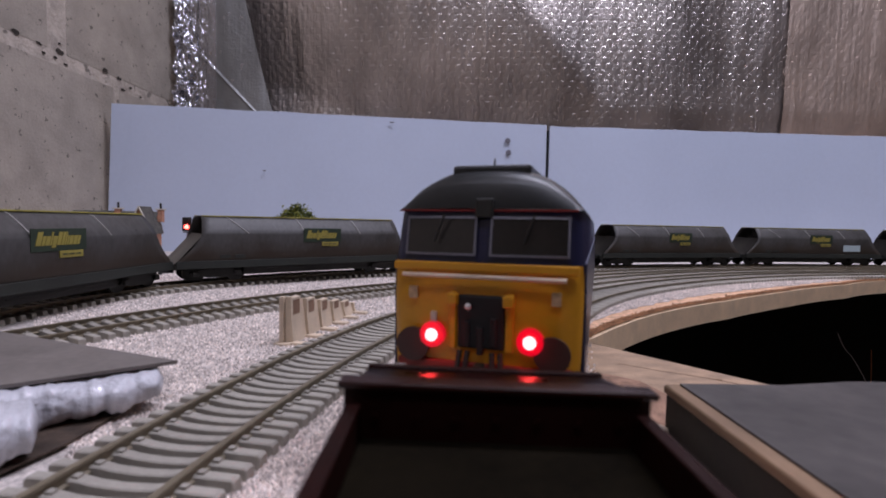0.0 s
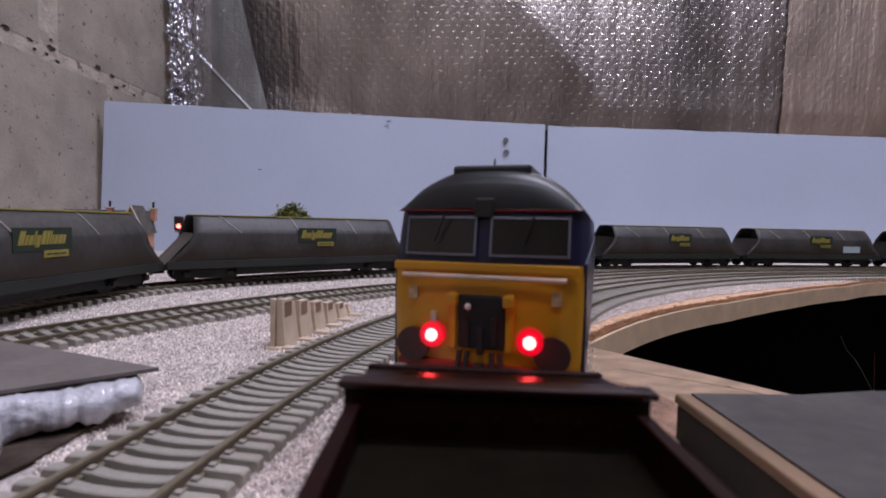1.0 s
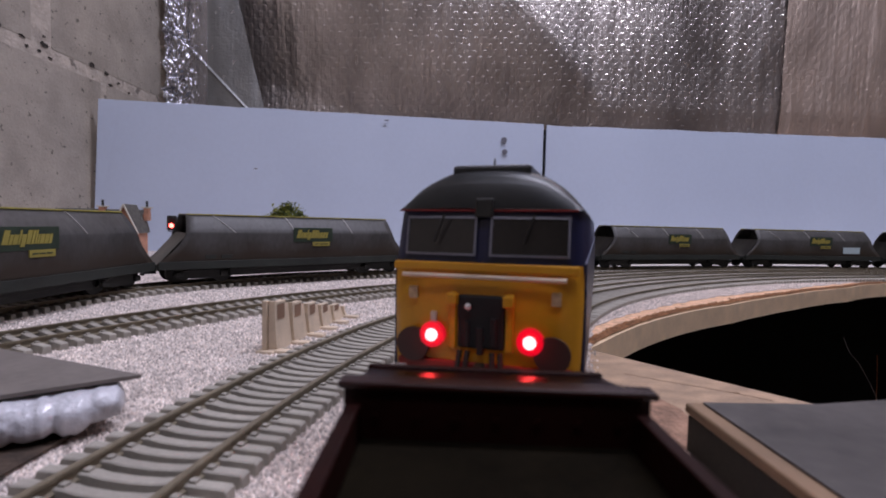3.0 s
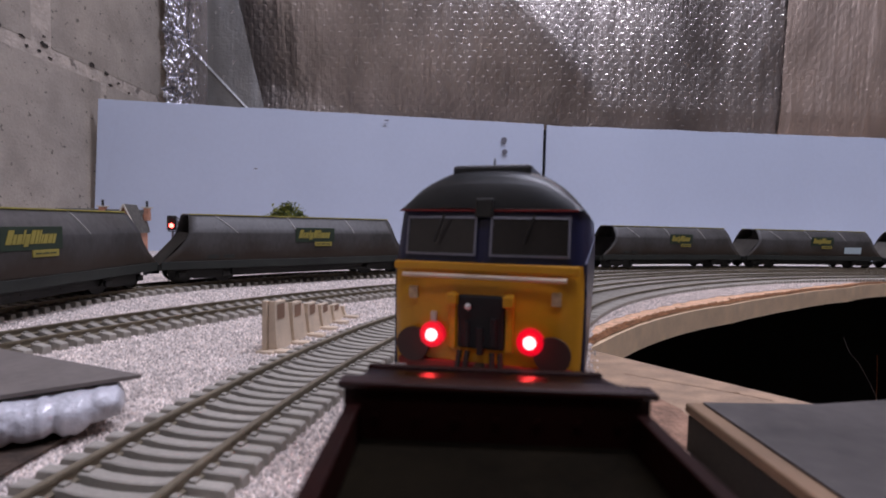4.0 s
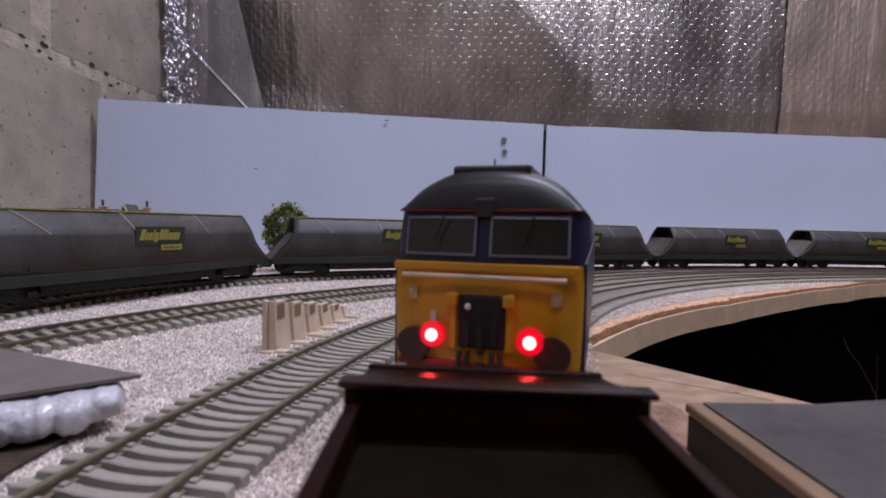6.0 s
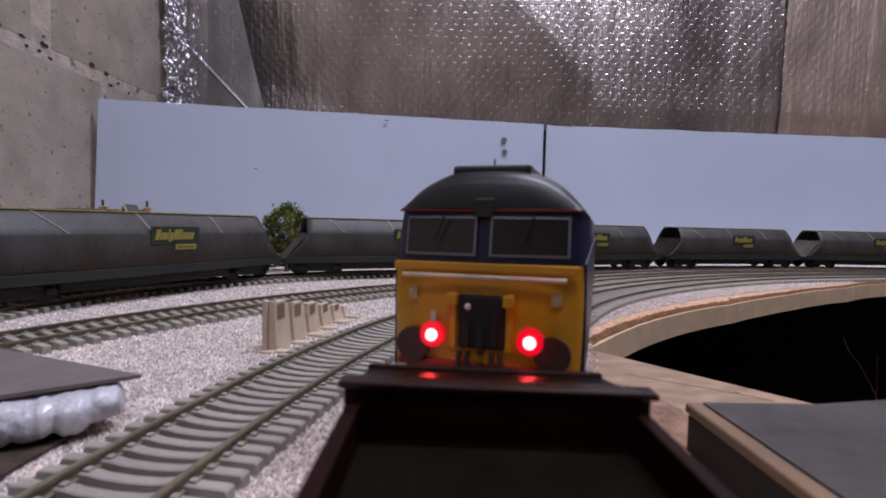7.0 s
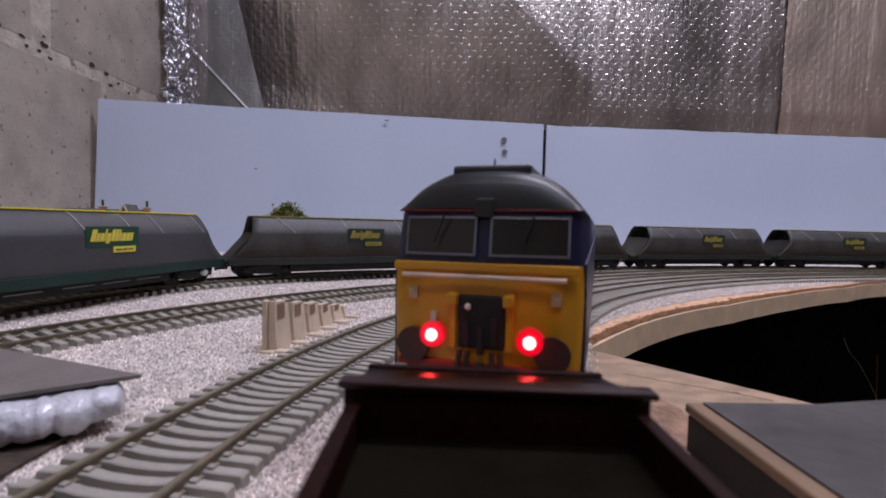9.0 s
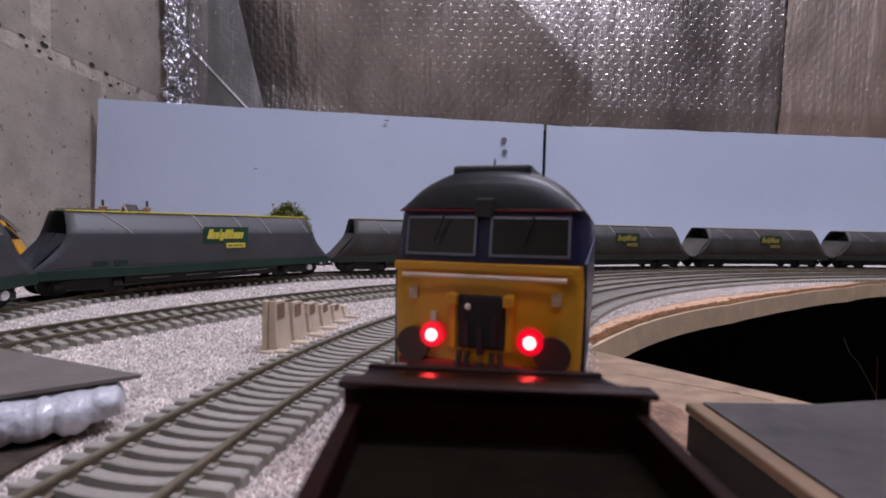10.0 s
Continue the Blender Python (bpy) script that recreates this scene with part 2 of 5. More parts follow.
def foil_material(name, colour, rough, dimple, crease, tint=0.0):
    """Bubble foil insulation: metal film with rows of small flat dimples and creases."""
    m = bpy.data.materials.new(name)
    m.use_nodes = True
    nt = m.node_tree
    b = nt.nodes["Principled BSDF"]
    b.inputs["Metallic"].default_value = 0.92
    co = nt.nodes.new("ShaderNodeTexCoord")

    def mapped(scale):
        mp = nt.nodes.new("ShaderNodeMapping")
        mp.inputs["Scale"].default_value = scale
        nt.links.new(co.outputs["Object"], mp.inputs["Vector"])
        return mp.outputs["Vector"]

    # rows of flat bubbles, each row set half a bubble aside from the next
    wob = nt.nodes.new("ShaderNodeTexNoise")
    wob.inputs["Scale"].default_value, wob.inputs["Detail"].default_value = 1.0, 3
    nt.links.new(mapped((22, 3, 22)), wob.inputs["Vector"])
    xyz = nt.nodes.new("ShaderNodeSeparateXYZ")
    nt.links.new(co.outputs["Object"], xyz.inputs[0])
    sines = []
    for axis, wave, drift in (("X", 2 * math.pi / 0.0165, 7.0), ("Z", 2 * math.pi / 0.0195, 5.0)):
        k = nt.nodes.new("ShaderNodeMath")
        k.operation = "MULTIPLY"
        k.inputs[1].default_value = wave
        nt.links.new(xyz.outputs[axis], k.inputs[0])
        ph = nt.nodes.new("ShaderNodeMath")
        ph.operation = "MULTIPLY_ADD"
        ph.inputs[1].default_value = drift
        nt.links.new(wob.outputs["Fac"], ph.inputs[0])
        nt.links.new(k.outputs[0], ph.inputs[2])
        sn = nt.nodes.new("ShaderNodeMath")
        sn.operation = "SINE"
        nt.links.new(ph.outputs[0], sn.inputs[0])
        sines.append(sn.outputs[0])
    egg = nt.nodes.new("ShaderNodeMath")
    egg.operation = "MULTIPLY"
    nt.links.new(sines[0], egg.inputs[0])
    nt.links.new(sines[1], egg.inputs[1])
    cup = nt.nodes.new("ShaderNodeMapRange")
    cup.interpolation_type = "SMOOTHSTEP"
    cup.inputs[1].default_value, cup.inputs[2].default_value = 0.0, 0.42
    nt.links.new(egg.outputs[0], cup.inputs[0])
    cre = nt.nodes.new("ShaderNodeTexNoise")
    cre.inputs["Scale"].default_value, cre.inputs["Detail"].default_value = 1.0, 6
    nt.links.new(mapped((75, 10, 7)), cre.inputs["Vector"])
    fine = nt.nodes.new("ShaderNodeTexNoise")
    fine.inputs["Scale"].default_value, fine.inputs["Detail"].default_value = 1.0, 4
    nt.links.new(mapped((240, 20, 300)), fine.inputs["Vector"])
    tone = nt.nodes.new("ShaderNodeTexNoise")
    tone.inputs["Scale"].default_value, tone.inputs["Detail"].default_value = 1.0, 3
    nt.links.new(mapped((7, 3, 5)), tone.inputs["Vector"])
    ramp = nt.nodes.new("ShaderNodeValToRGB")
    ramp.color_ramp.elements[0].position, ramp.color_ramp.elements[1].position = 0.35, 0.68
    ramp.color_ramp.elements[0].color = (*[c * 0.55 for c in colour], 1)
    ramp.color_ramp.elements[1].color = (*[min(1, c * 1.15) for c in colour], 1)
    nt.links.new(tone.outputs["Fac"], ramp.inputs[0])
    nt.links.new(ramp.outputs[0], b.inputs["Base Color"])
    last = None
    for src, dist in ((cup.outputs[0], dimple), (cre.outputs["Fac"], crease), (fine.outputs["Fac"], 0.0006)):
        bp = nt.nodes.new("ShaderNodeBump")
        bp.inputs["Strength"].default_value, bp.inputs["Distance"].default_value = 1.0, dist
        nt.links.new(src, bp.inputs["Height"])
        if last:
            nt.links.new(last, bp.inputs["Normal"])
        last = bp.outputs[0]
    nt.links.new(last, b.inputs["Normal"])
    rr = nt.nodes.new("ShaderNodeMapRange")
    rr.inputs[3].default_value, rr.inputs[4].default_value = rough - 0.08, rough + 0.1
    nt.links.new(cre.outputs["Fac"], rr.inputs[0])
    nt.links.new(rr.outputs[0], b.inputs["Roughness"])
    return m


M_FOIL = foil_material("bubble_foil", (0.63, 0.57, 0.53), 0.31, 0.00030, 0.0034)
M_FOILDULL = foil_material("dull_foil", (0.76, 0.62, 0.52), 0.46, 0.0002, 0.0030)
M_FILM = foil_material("backing_film", (0.42, 0.43, 0.43), 0.5, 0.0001, 0.0012)
M_FOILBARE = foil_material("bare_foil", (0.66, 0.66, 0.70), 0.16, 0.0003, 0.0040)


# ---- mesh helpers ----


def part(name, bm, mat, parent=None, label="", smooth=False):
    me = bpy.data.meshes.new(name)
    bm.normal_update()
    bm.to_mesh(me)
    bm.free()
    me.materials.append(mat)
    if smooth:
        for p in me.polygons:
            p.use_smooth = True
    ob = new(name, me)
    ob.parent = parent
    if label:
        tagged(ob, label)
    return ob


def mesh_part(name, verts, faces, mat, parent=None, label="", smooth=False):
    me = bpy.data.meshes.new(name)
    me.from_pydata([tuple(map(float, v)) for v in verts], [], [tuple(f) for f in faces])
    me.materials.append(mat)
    me.update()
    if smooth:
        for p in me.polygons:
            p.use_smooth = True
    ob = new(name, me)
    ob.parent = parent
    if label:
        tagged(ob, label)
    return ob


def box(x0, x1, y0, y1, z0, z1, bevel=0.0, bm=None):
    bm = bm or bmesh.new()
    made = bmesh.ops.create_cube(bm, size=1)["verts"]
    for v in made:
        v.co = ((x0 + x1) / 2 + v.co.x * (x1 - x0), (y0 + y1) / 2 + v.co.y * (y1 - y0), (z0 + z1) / 2 + v.co.z * (z1 - z0))
    if bevel:
        edges = list({e for v in made for e in v.link_edges})
        bmesh.ops.bevel(bm, geom=edges, offset=bevel, segments=2, affect="EDGES", profile=0.5)
    return bm


def rod(a, b, r, bm=None, seg=10, r2=None):
    bm = bm or bmesh.new()
    a, b = Vector(a), Vector(b)
    d = b - a
    m = Matrix.Translation((a + b) / 2) @ d.to_track_quat("Z", "Y").to_matrix().to_4x4()
    bmesh.ops.create_cone(bm, cap_ends=True, segments=seg, radius1=r, radius2=r if r2 is None else r2, depth=d.length, matrix=m)
    return bm


def prism(points, z0, z1, bm=None):
    """A plate with the outline given in x, y."""
    bm = bm or bmesh.new()
    low = [bm.verts.new((x, y, z0)) for x, y in points]
    high = [bm.verts.new((x, y, z1)) for x, y in points]
    bm.faces.new(high)
    bm.faces.new(low[::-1])
    n = len(points)
    for i in range(n):
        bm.faces.new((low[i], low[(i + 1) % n], high[(i + 1) % n], high[i]))
    bmesh.ops.recalc_face_normals(bm, faces=bm.faces)
    return bm


def thing(name, label, category, group="", m=None):
    ob = new(name)
    ob.empty_display_size = 0.01
    tagged(ob, label, category, group)
    if m:
        ob.matrix_world = m
    return ob


# ---- plan of the layout ----
RAIL = 0.0055
CENTRE = (0.41, 0.01)
RINGS = {
    "own": [(-130, .41), (-80, .41), (-65, .412), (-52, .416), (-35, .416), (-25, .419), (-14, .428), (-5, .438), (5, .458)],
    "one": [(-130, .4622), (-80, .4624), (-66, .4630), (-45, .448), (-30, .449), (-14, .460), (-5, .470), (5, .488)],
    "two": [(-130, .60), (-90, .59), (-75, .567), (-66, .547), (-57, .525), (-40, .485), (-30, .481), (-14, .490), (-5, .50), (5, .52)],
    "three": [(-130, .603), (-90, .5828), (-80, .6011), (-73, .6311), (-67, .642), (-62, .6345), (-54, .6125), (-46, .5688), (-38, .5422), (-25, .5248), (-15, .5225), (-5, .5305), (5, .5475)],
}


def ring(key):
    kn = RINGS[key]
    a = np.arange(kn[0][0], kn[-1][0] + 0.01, 0.5)
    r = np.interp(a, *zip(*kn))
    w = np.hanning(25)
    r = np.convolve(np.pad(r, 20, "reflect", reflect_type="odd"), w / w.sum(), "same")[20:-20]
    p = np.stack([CENTRE[0] + r * np.sin(np.radians(a)), CENTRE[1] + r * np.cos(np.radians(a))], 1)
    d = p[-1] - p[-2]
    h = math.atan2(d[1], d[0])
    more = [p[-1]]
    for _ in range(120):
        h *= 0.97
        more.append(more[-1] + 0.008 * np.array([math.cos(h), math.sin(h)]))
    p = np.vstack([p, more[1:]])
    s = np.r_[0, np.cumsum(np.hypot(*np.diff(p, axis=0).T))]
    return p, s


def along(track, s, side=0.0):
    """Point at arc length s (side: metres to the right of the way on) and heading."""
    p, ss = track
    x, y = np.interp(s, ss, p[:, 0]), np.interp(s, ss, p[:, 1])
    a, b = np.array([np.interp(s + e, ss, p[:, i]) for e in (-0.004, 0.004) for i in (0, 1)]).reshape(2, 2)
    d = (b - a) / np.hypot(*(b - a))
    return np.array([x + side * d[1], y - side * d[0]]), d


TRACKS = {k: ring(k) for k in RINGS}

# ---- the room ----


def slab(name, x0, x1, y0, y1, z0, z1, mat, label):
    return tagged(part(name, box(x0, x1, y0, y1, z0, z1), mat), label, "", "", "structure")


# walls and ceiling out of view, added for bounce and the foil's reflections
slab("wall_east", 2.6, 2.7, -2.2, 0.9, -0.9, 1.4, M_WALLS, "unseen side wall, added to close the room")
slab("wall_south", -0.6, 2.7, -2.3, -2.2, -0.9, 1.4, M_WALLS, "unseen brown wall behind, added for the foil to reflect")
slab("ceiling", -0.6, 2.7, -2.3, 0.9, 1.4, 1.45, M_CEIL, "unseen ceiling, added to close the room")
slab("floor", -0.6, 2.7, -2.3, 0.9, -0.95, -0.9, M_UNDERSHADE, "garage floor far below the layout, coloured near black for shade")

# block wall: course joints at 0.225 and 0.45
WALL_X = -0.45
slab("wall_west", WALL_X - 0.1, WALL_X - 0.0004, -2.2, 0.90, -0.9, 1.4, M_MORTAR, "grey concrete block wall with rough mortar joints")
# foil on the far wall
# its lower part shows through the opening, so it takes the shade colour
slab("wall_north", -0.6, 2.7, 0.90, 0.97, -0.9, 1.4, M_UNDERSHADE, "rear wall behind the foil insulation, coloured near black for shade")


def foil_strip(x0, x1, front, crumple, mat, label, lean=0.0, slant=0.0, z0=-0.02):
    """A hung sheet of foil between x0 and x1, standing proud of the wall by front; slant moves its far edge with height."""
    nx, nz = (170, 620) if crumple or slant else (max(30, int((x1 - x0) * 170)), 130)
    z1 = 0.95
    vs = []
    for j in range(nz + 1):
        for i in range(nx + 1):
            z = z0 + (z1 - z0) * j / nz
            x = x0 + (x1 - x0 + slant * (z - 0.235)) * i / nx
            y = 0.790 + 0.035 * max(0, x) - front + lean * (x - x0)
            y += 0.009 * noise.noise((x * 3.2, z * 2.5, 3)) + 0.004 * noise.noise((x * 12, z * 5, 7)) + 0.0012 * noise.noise((x * 45, z * 12, 2))
            # the sheet sags: its foot swings back, highest up beside the bare strip
            sag = 0 if crumple or slant else min(0.32, max(0.0, float(np.interp(x, [-0.30, -0.17, 0.06, 0.16, 0.26], [0.60, 0.56, 0.46, 0.36, 0.24])) - z))
            y += 0.13 * sag + 0.12 * sag * sag
            c = crumple * max(0.07, 1 - (x - x0) / 0.065)
            y += c * (0.012 * noise.noise((x * 70, z * 40, 1)) + 0.0065 * noise.noise((x * 210, z * 165, 4)) + 0.003 * noise.noise((x * 480, z * 380, 8)))
            if (crumple or slant) and z < 0.34:
                # one long slanting fold
                y -= 0.0022 * math.exp(-(((x + 0.333) + (z - 0.24)) / 0.0024) ** 2)
            vs.append((x, y, z))
    fs = [(j * (nx + 1) + i, j * (nx + 1) + i + 1, (j + 1) * (nx + 1) + i + 1, (j + 1) * (nx + 1) + i) for j in range(nz) for i in range(nx)]
    ob = mesh_part("foil_insulation", vs, fs, mat, smooth=True)
    return tagged(ob, label, "insulation", "foil strips", "structure")


foil_strip(-0.36, 0.585, 0.0, 0.0, M_FOIL, "silver bubble foil insulation sheet lining the wall")
foil_strip(-0.441, -0.325, 0.030, 1.0, M_FOILBARE, "crumpled bare silver foil strip beside the block wall", -0.05)
foil_strip(-0.372, -0.285, 0.034, 0.0, M_FILM, "smooth grey backing film with a slanting edge", -0.05, -0.26)
foil_strip(0.553, 1.7, 0.004, 0.0, M_FOILDULL, "dull brownish foil sheet with upright creases", -0.03)


def block_wall():
    wall = bpy.data.objects["wall_west"]
    for row in range(-1, 3):
        z0 = row * 0.225 + 0.0070
        edge = 0.640 if row % 2 == 0 else 0.543
        joints = [0.900, edge, edge - 0.45, edge - 0.90, edge - 1.35]
        for y1, y0 in zip(joints, joints[1:]):
            g = 0.013 if row == 1 else 0.005
            part("block", box(WALL_X - 0.05, WALL_X, y0 + (g if y0 == edge else 0.005), y1 - (g if y1 == edge else 0.005), z0, z0 + 0.211, 0.0012), M_BLOCK, wall)


block_wall()


def mortar_voids():
    """Small dark gaps where the mortar has fallen out of the joints."""
    rnd = random.Random(5)
    wall = bpy.data.objects["wall_west"]
    for y, z, r in ((0.489, 0.2335, 0.0050), (0.517, 0.2325, 0.0042), (0.523, 0.2245, 0.0036), (0.545, 0.2335, 0.0058), (0.545, 0.2425, 0.0030), (0.539, 0.2245, 0.0034), (0.553, 0.2215, 0.0032),
                    (0.618, 0.2345, 0.0062), (0.644, 0.2325, 0.0048), (0.668, 0.2265, 0.0042), (0.652, 0.2195, 0.0040), (0.690, 0.2190, 0.0032)):
        ring_pts = []
        for k in range(10):
            a = k * 0.628
            q = r * rnd.uniform(0.45, 1.0)
            ring_pts.append((y + q * math.cos(a) * 1.2, z + q * math.sin(a) * 0.62))
        bm = bmesh.new()
        out = [bm.verts.new((WALL_X + 0.0006, a, b)) for a, b in ring_pts]
        deep = [bm.verts.new((WALL_X + 0.0001, y + (a - y) * 0.6, z + (b - z) * 0.6)) for a, b in ring_pts]
        for k in range(10):
            bm.faces.new((out[k], out[(k + 1) % 10], deep[(k + 1) % 10], deep[k]))
        bm.faces.new(deep)
        bmesh.ops.recalc_face_normals(bm, faces=bm.faces)
        part("mortar_void", bm, M_VOID, wall, "dark gap in the mortar")


mortar_voids()


def backboards():
    pts = [(-0.438, 0.61), (0.1395, 0.685), (0.1405, 0.685), (0.90, 0.735)]
    for a, b, ztop0, ztop1 in ((pts[0], pts[1], 0.191, 0.188), (pts[2], pts[3], 0.187, 0.186)):
        d = (Vector(b) - Vector(a)).normalized() * 0.0018
        n = Vector((d.y, -d.x)).normalized() * 0.004
        a0, b0 = Vector(a) + d, Vector(b) - d
        bm = bmesh.new()
        nseg = 24
        rows = []
        for i in range(nseg + 1):
            q = a0.lerp(b0, i / nseg)
            top = ztop0 + (ztop1 - ztop0) * i / nseg + 0.0012 * noise.noise((q.x * 20, 1, 2))
            q0 = q - Vector((0.009, 0)) if i == 0 and a[0] < -0.4 else q
            rows.append([bm.verts.new((*q0, 0)), bm.verts.new((*q, top)), bm.verts.new((*(q - n), top)), bm.verts.new((*(q - n), 0))])
        for r0, r1 in zip(rows, rows[1:]):
            for i in range(3):
                bm.faces.new((r0[i], r1[i], r1[i + 1], r0[i + 1]))
        bm.faces.new(rows[0])
        bm.faces.new(rows[-1][::-1])
        bmesh.ops.recalc_face_normals(bm, faces=bm.faces)
        tagged(part("backboard", bm, M_BOARD), "white painted backscene board standing behind the tracks", "board", "backscene boards")
    tagged(part("joint_strip", box(0.130, 0.150, 0.6915, 0.6930, 0, 0.182), M_JOINT), "black strip behind the joint of the boards", "", "", "structure")
    for x, y, z, wd in ((-0.0800, 0.6545, 0.182, 0.003), (-0.247, 0.6325, 0.111, 0.002)):
        part("scuff", box(x - wd, x + wd, y - 0.0012, y, z - 0.0006, z + 0.0006), M_GREYF, bpy.data.objects["backboard"], "small grey scuff")
    # two small screw holes near the joint
    for x, y, z in ((0.0815, 0.6775, 0.1635), (0.0828, 0.6777, 0.147)):
        bm = rod((x, y - 0.0022, z), (x, y - 0.0002, z), 0.0038, seg=14)
        part("screw_head", bm, M_GREYF, bpy.data.objects["backboard"], "small grey screw head")


backboards()

# ---- baseboard ----


def polar(a, r):
    return (CENTRE[0] + r * math.sin(radians(a)), CENTRE[1] + r * math.cos(radians(a)))


INNER = [(-66, .392), (-60, .385), (-50, .374), (-40, .364), (-32, .3645), (-25, .369), (-18, .379), (-11, .391), (-5, .412), (0, .427), (6, .455)]
inner = [polar(np.interp(a, *zip(*[(i, k[0]) for i, k in enumerate(INNER)])), np.interp(a, *zip(*[(i, k[1]) for i, k in enumerate(INNER)]))) for a in np.linspace(0, len(INNER) - 1, 60)]
inner = inner + [(1.6, inner[-1][1] + 0.12)]
CORNER = (0.0535, 0.1735)
NEAR = [(0.0951, 0.1236), (0.42, -0.263)]
hole_edge = [CORNER] + inner[4:]
# rear edge carried back to 0.90, unseen, to keep light from below
outline = [(-0.45, -0.9), (-0.45, 0.90), (1.6, 0.90)] + hole_edge[::-1] + NEAR + [(0.42, -0.9)]
tagged(part("baseboard", prism(outline, -0.0115, 0.0), M_PLY), "plywood baseboard cut to a curved inner edge", "", "", "structure")
WHITE = [(-75, .385), (-66, .392), (-59, .396), (-55, .393), (-50, .387), (-43, .383), (-32, .3795), (-20, .387), (-10, .407), (-4, .425), (3, .462), (7, .48)]
wa = np.linspace(-75, 7, 90)
wr = np.interp(wa, *zip(*WHITE)) + [0.004 * noise.noise((a * 0.7, 0, 5)) for a in wa]
white = [polar(a, r) for a, r in zip(wa, wr)] + [(1.6, 0.66)]
cork = [polar(a, r) for a, r in zip(wa, np.interp(wa, *zip(*[(k[0], k[1] + 0.0020) for k in INNER])) + [0.0015 * noise.noise((a * 2, 0, 9)) for a in wa])] + [(1.6, 0.60)]
sheet = [(-0.447, -0.6), (-0.447, 0.72), (1.59, 0.78)]
tagged(part("cork_underlay", prism(sheet + cork[::-1] + [(0.03, -0.6)], 0.0002, 0.0008), M_CORK), "brown cork underlay beneath the ballast", "", "", "structure")
tagged(part("ballast_bed", prism([(x * 0.999, y * 0.998) for x, y in sheet] + white[::-1] + [(0.028, -0.59)], 0.0009, 0.0013), M_BALLAST), "pale loose granite ballast bed", "", "", "structure")


# a greyer strip of board along the near side of the hole, with a split and a knot
near_board = [(CORNER[0] - 0.0006, CORNER[1] - 0.0015), (NEAR[0][0] - 0.0004, NEAR[0][1] - 0.0004), (0.4194, -0.263), (0.4194, -0.6), (0.036, -0.6), (0.0385, 0.1), (0.047, 0.166)]
board = tagged(part("near_baseboard", prism(near_board, 0.0002, 0.0008), M_NEARWOOD), "greyish plywood strip with a long split beside the opening", "", "", "structure")
split = [(0.0560, 0.1434), (0.0650, 0.1372), (0.0730, 0.1330), (0.0805, 0.1281), (0.0870, 0.1230)]
part("split_line", prism(split + [(x - 0.0002, y - 0.0004) for x, y in split[::-1]], 0.0008, 0.00088), M_EDGE, board, "dark split in the wood")
part("knot", rod((0.0806, 0.1283, 0.0006), (0.0806, 0.1283, 0.0010), 0.0008, seg=9), M_EDGE, board, "small brown knot")


def cork_crumbs():
    """Torn crumbs along the free edge of the cork."""
    rng = np.random.default_rng(8)
    n = 9000
    a = rng.uniform(-72, 2, n)
    r = np.interp(a, *zip(*[(k[0], k[1] + 0.0020) for k in INNER])) + np.abs(rng.normal(0, 0.0016, n)) - 0.0010 * rng.random(n) ** 2
    base = np.array([(1, 0, 0), (-0.5, 0.87, 0), (-0.5, -0.87, 0), (0.3, 0.1, 0.8), (-0.2, -0.2, 0.9)])
    tri = np.array([(0, 1, 3), (1, 4, 3), (1, 2, 4), (2, 0, 4), (0, 3, 4)])
    v = base[None] * rng.uniform(0.6, 1.3, (n, 5, 3)) * rng.uniform(0.0004, 0.0010, n)[:, None, None]
    x, y = CENTRE[0] + r * np.sin(np.radians(a)), CENTRE[1] + r * np.cos(np.radians(a))
    vs = (v + np.stack([x, y, np.full(n, 0.0008)], 1)[:, None, :]).reshape(-1, 3)
    fs = (tri[None] + 5 * np.arange(n)[:, None, None]).reshape(-1, 3)
    return tagged(mesh_part("cork_crumbs", vs, fs.tolist(), M_CRUMB), "torn brown cork crumbs along the underlay edge", "cork", "", "stuff")


cork_crumbs()


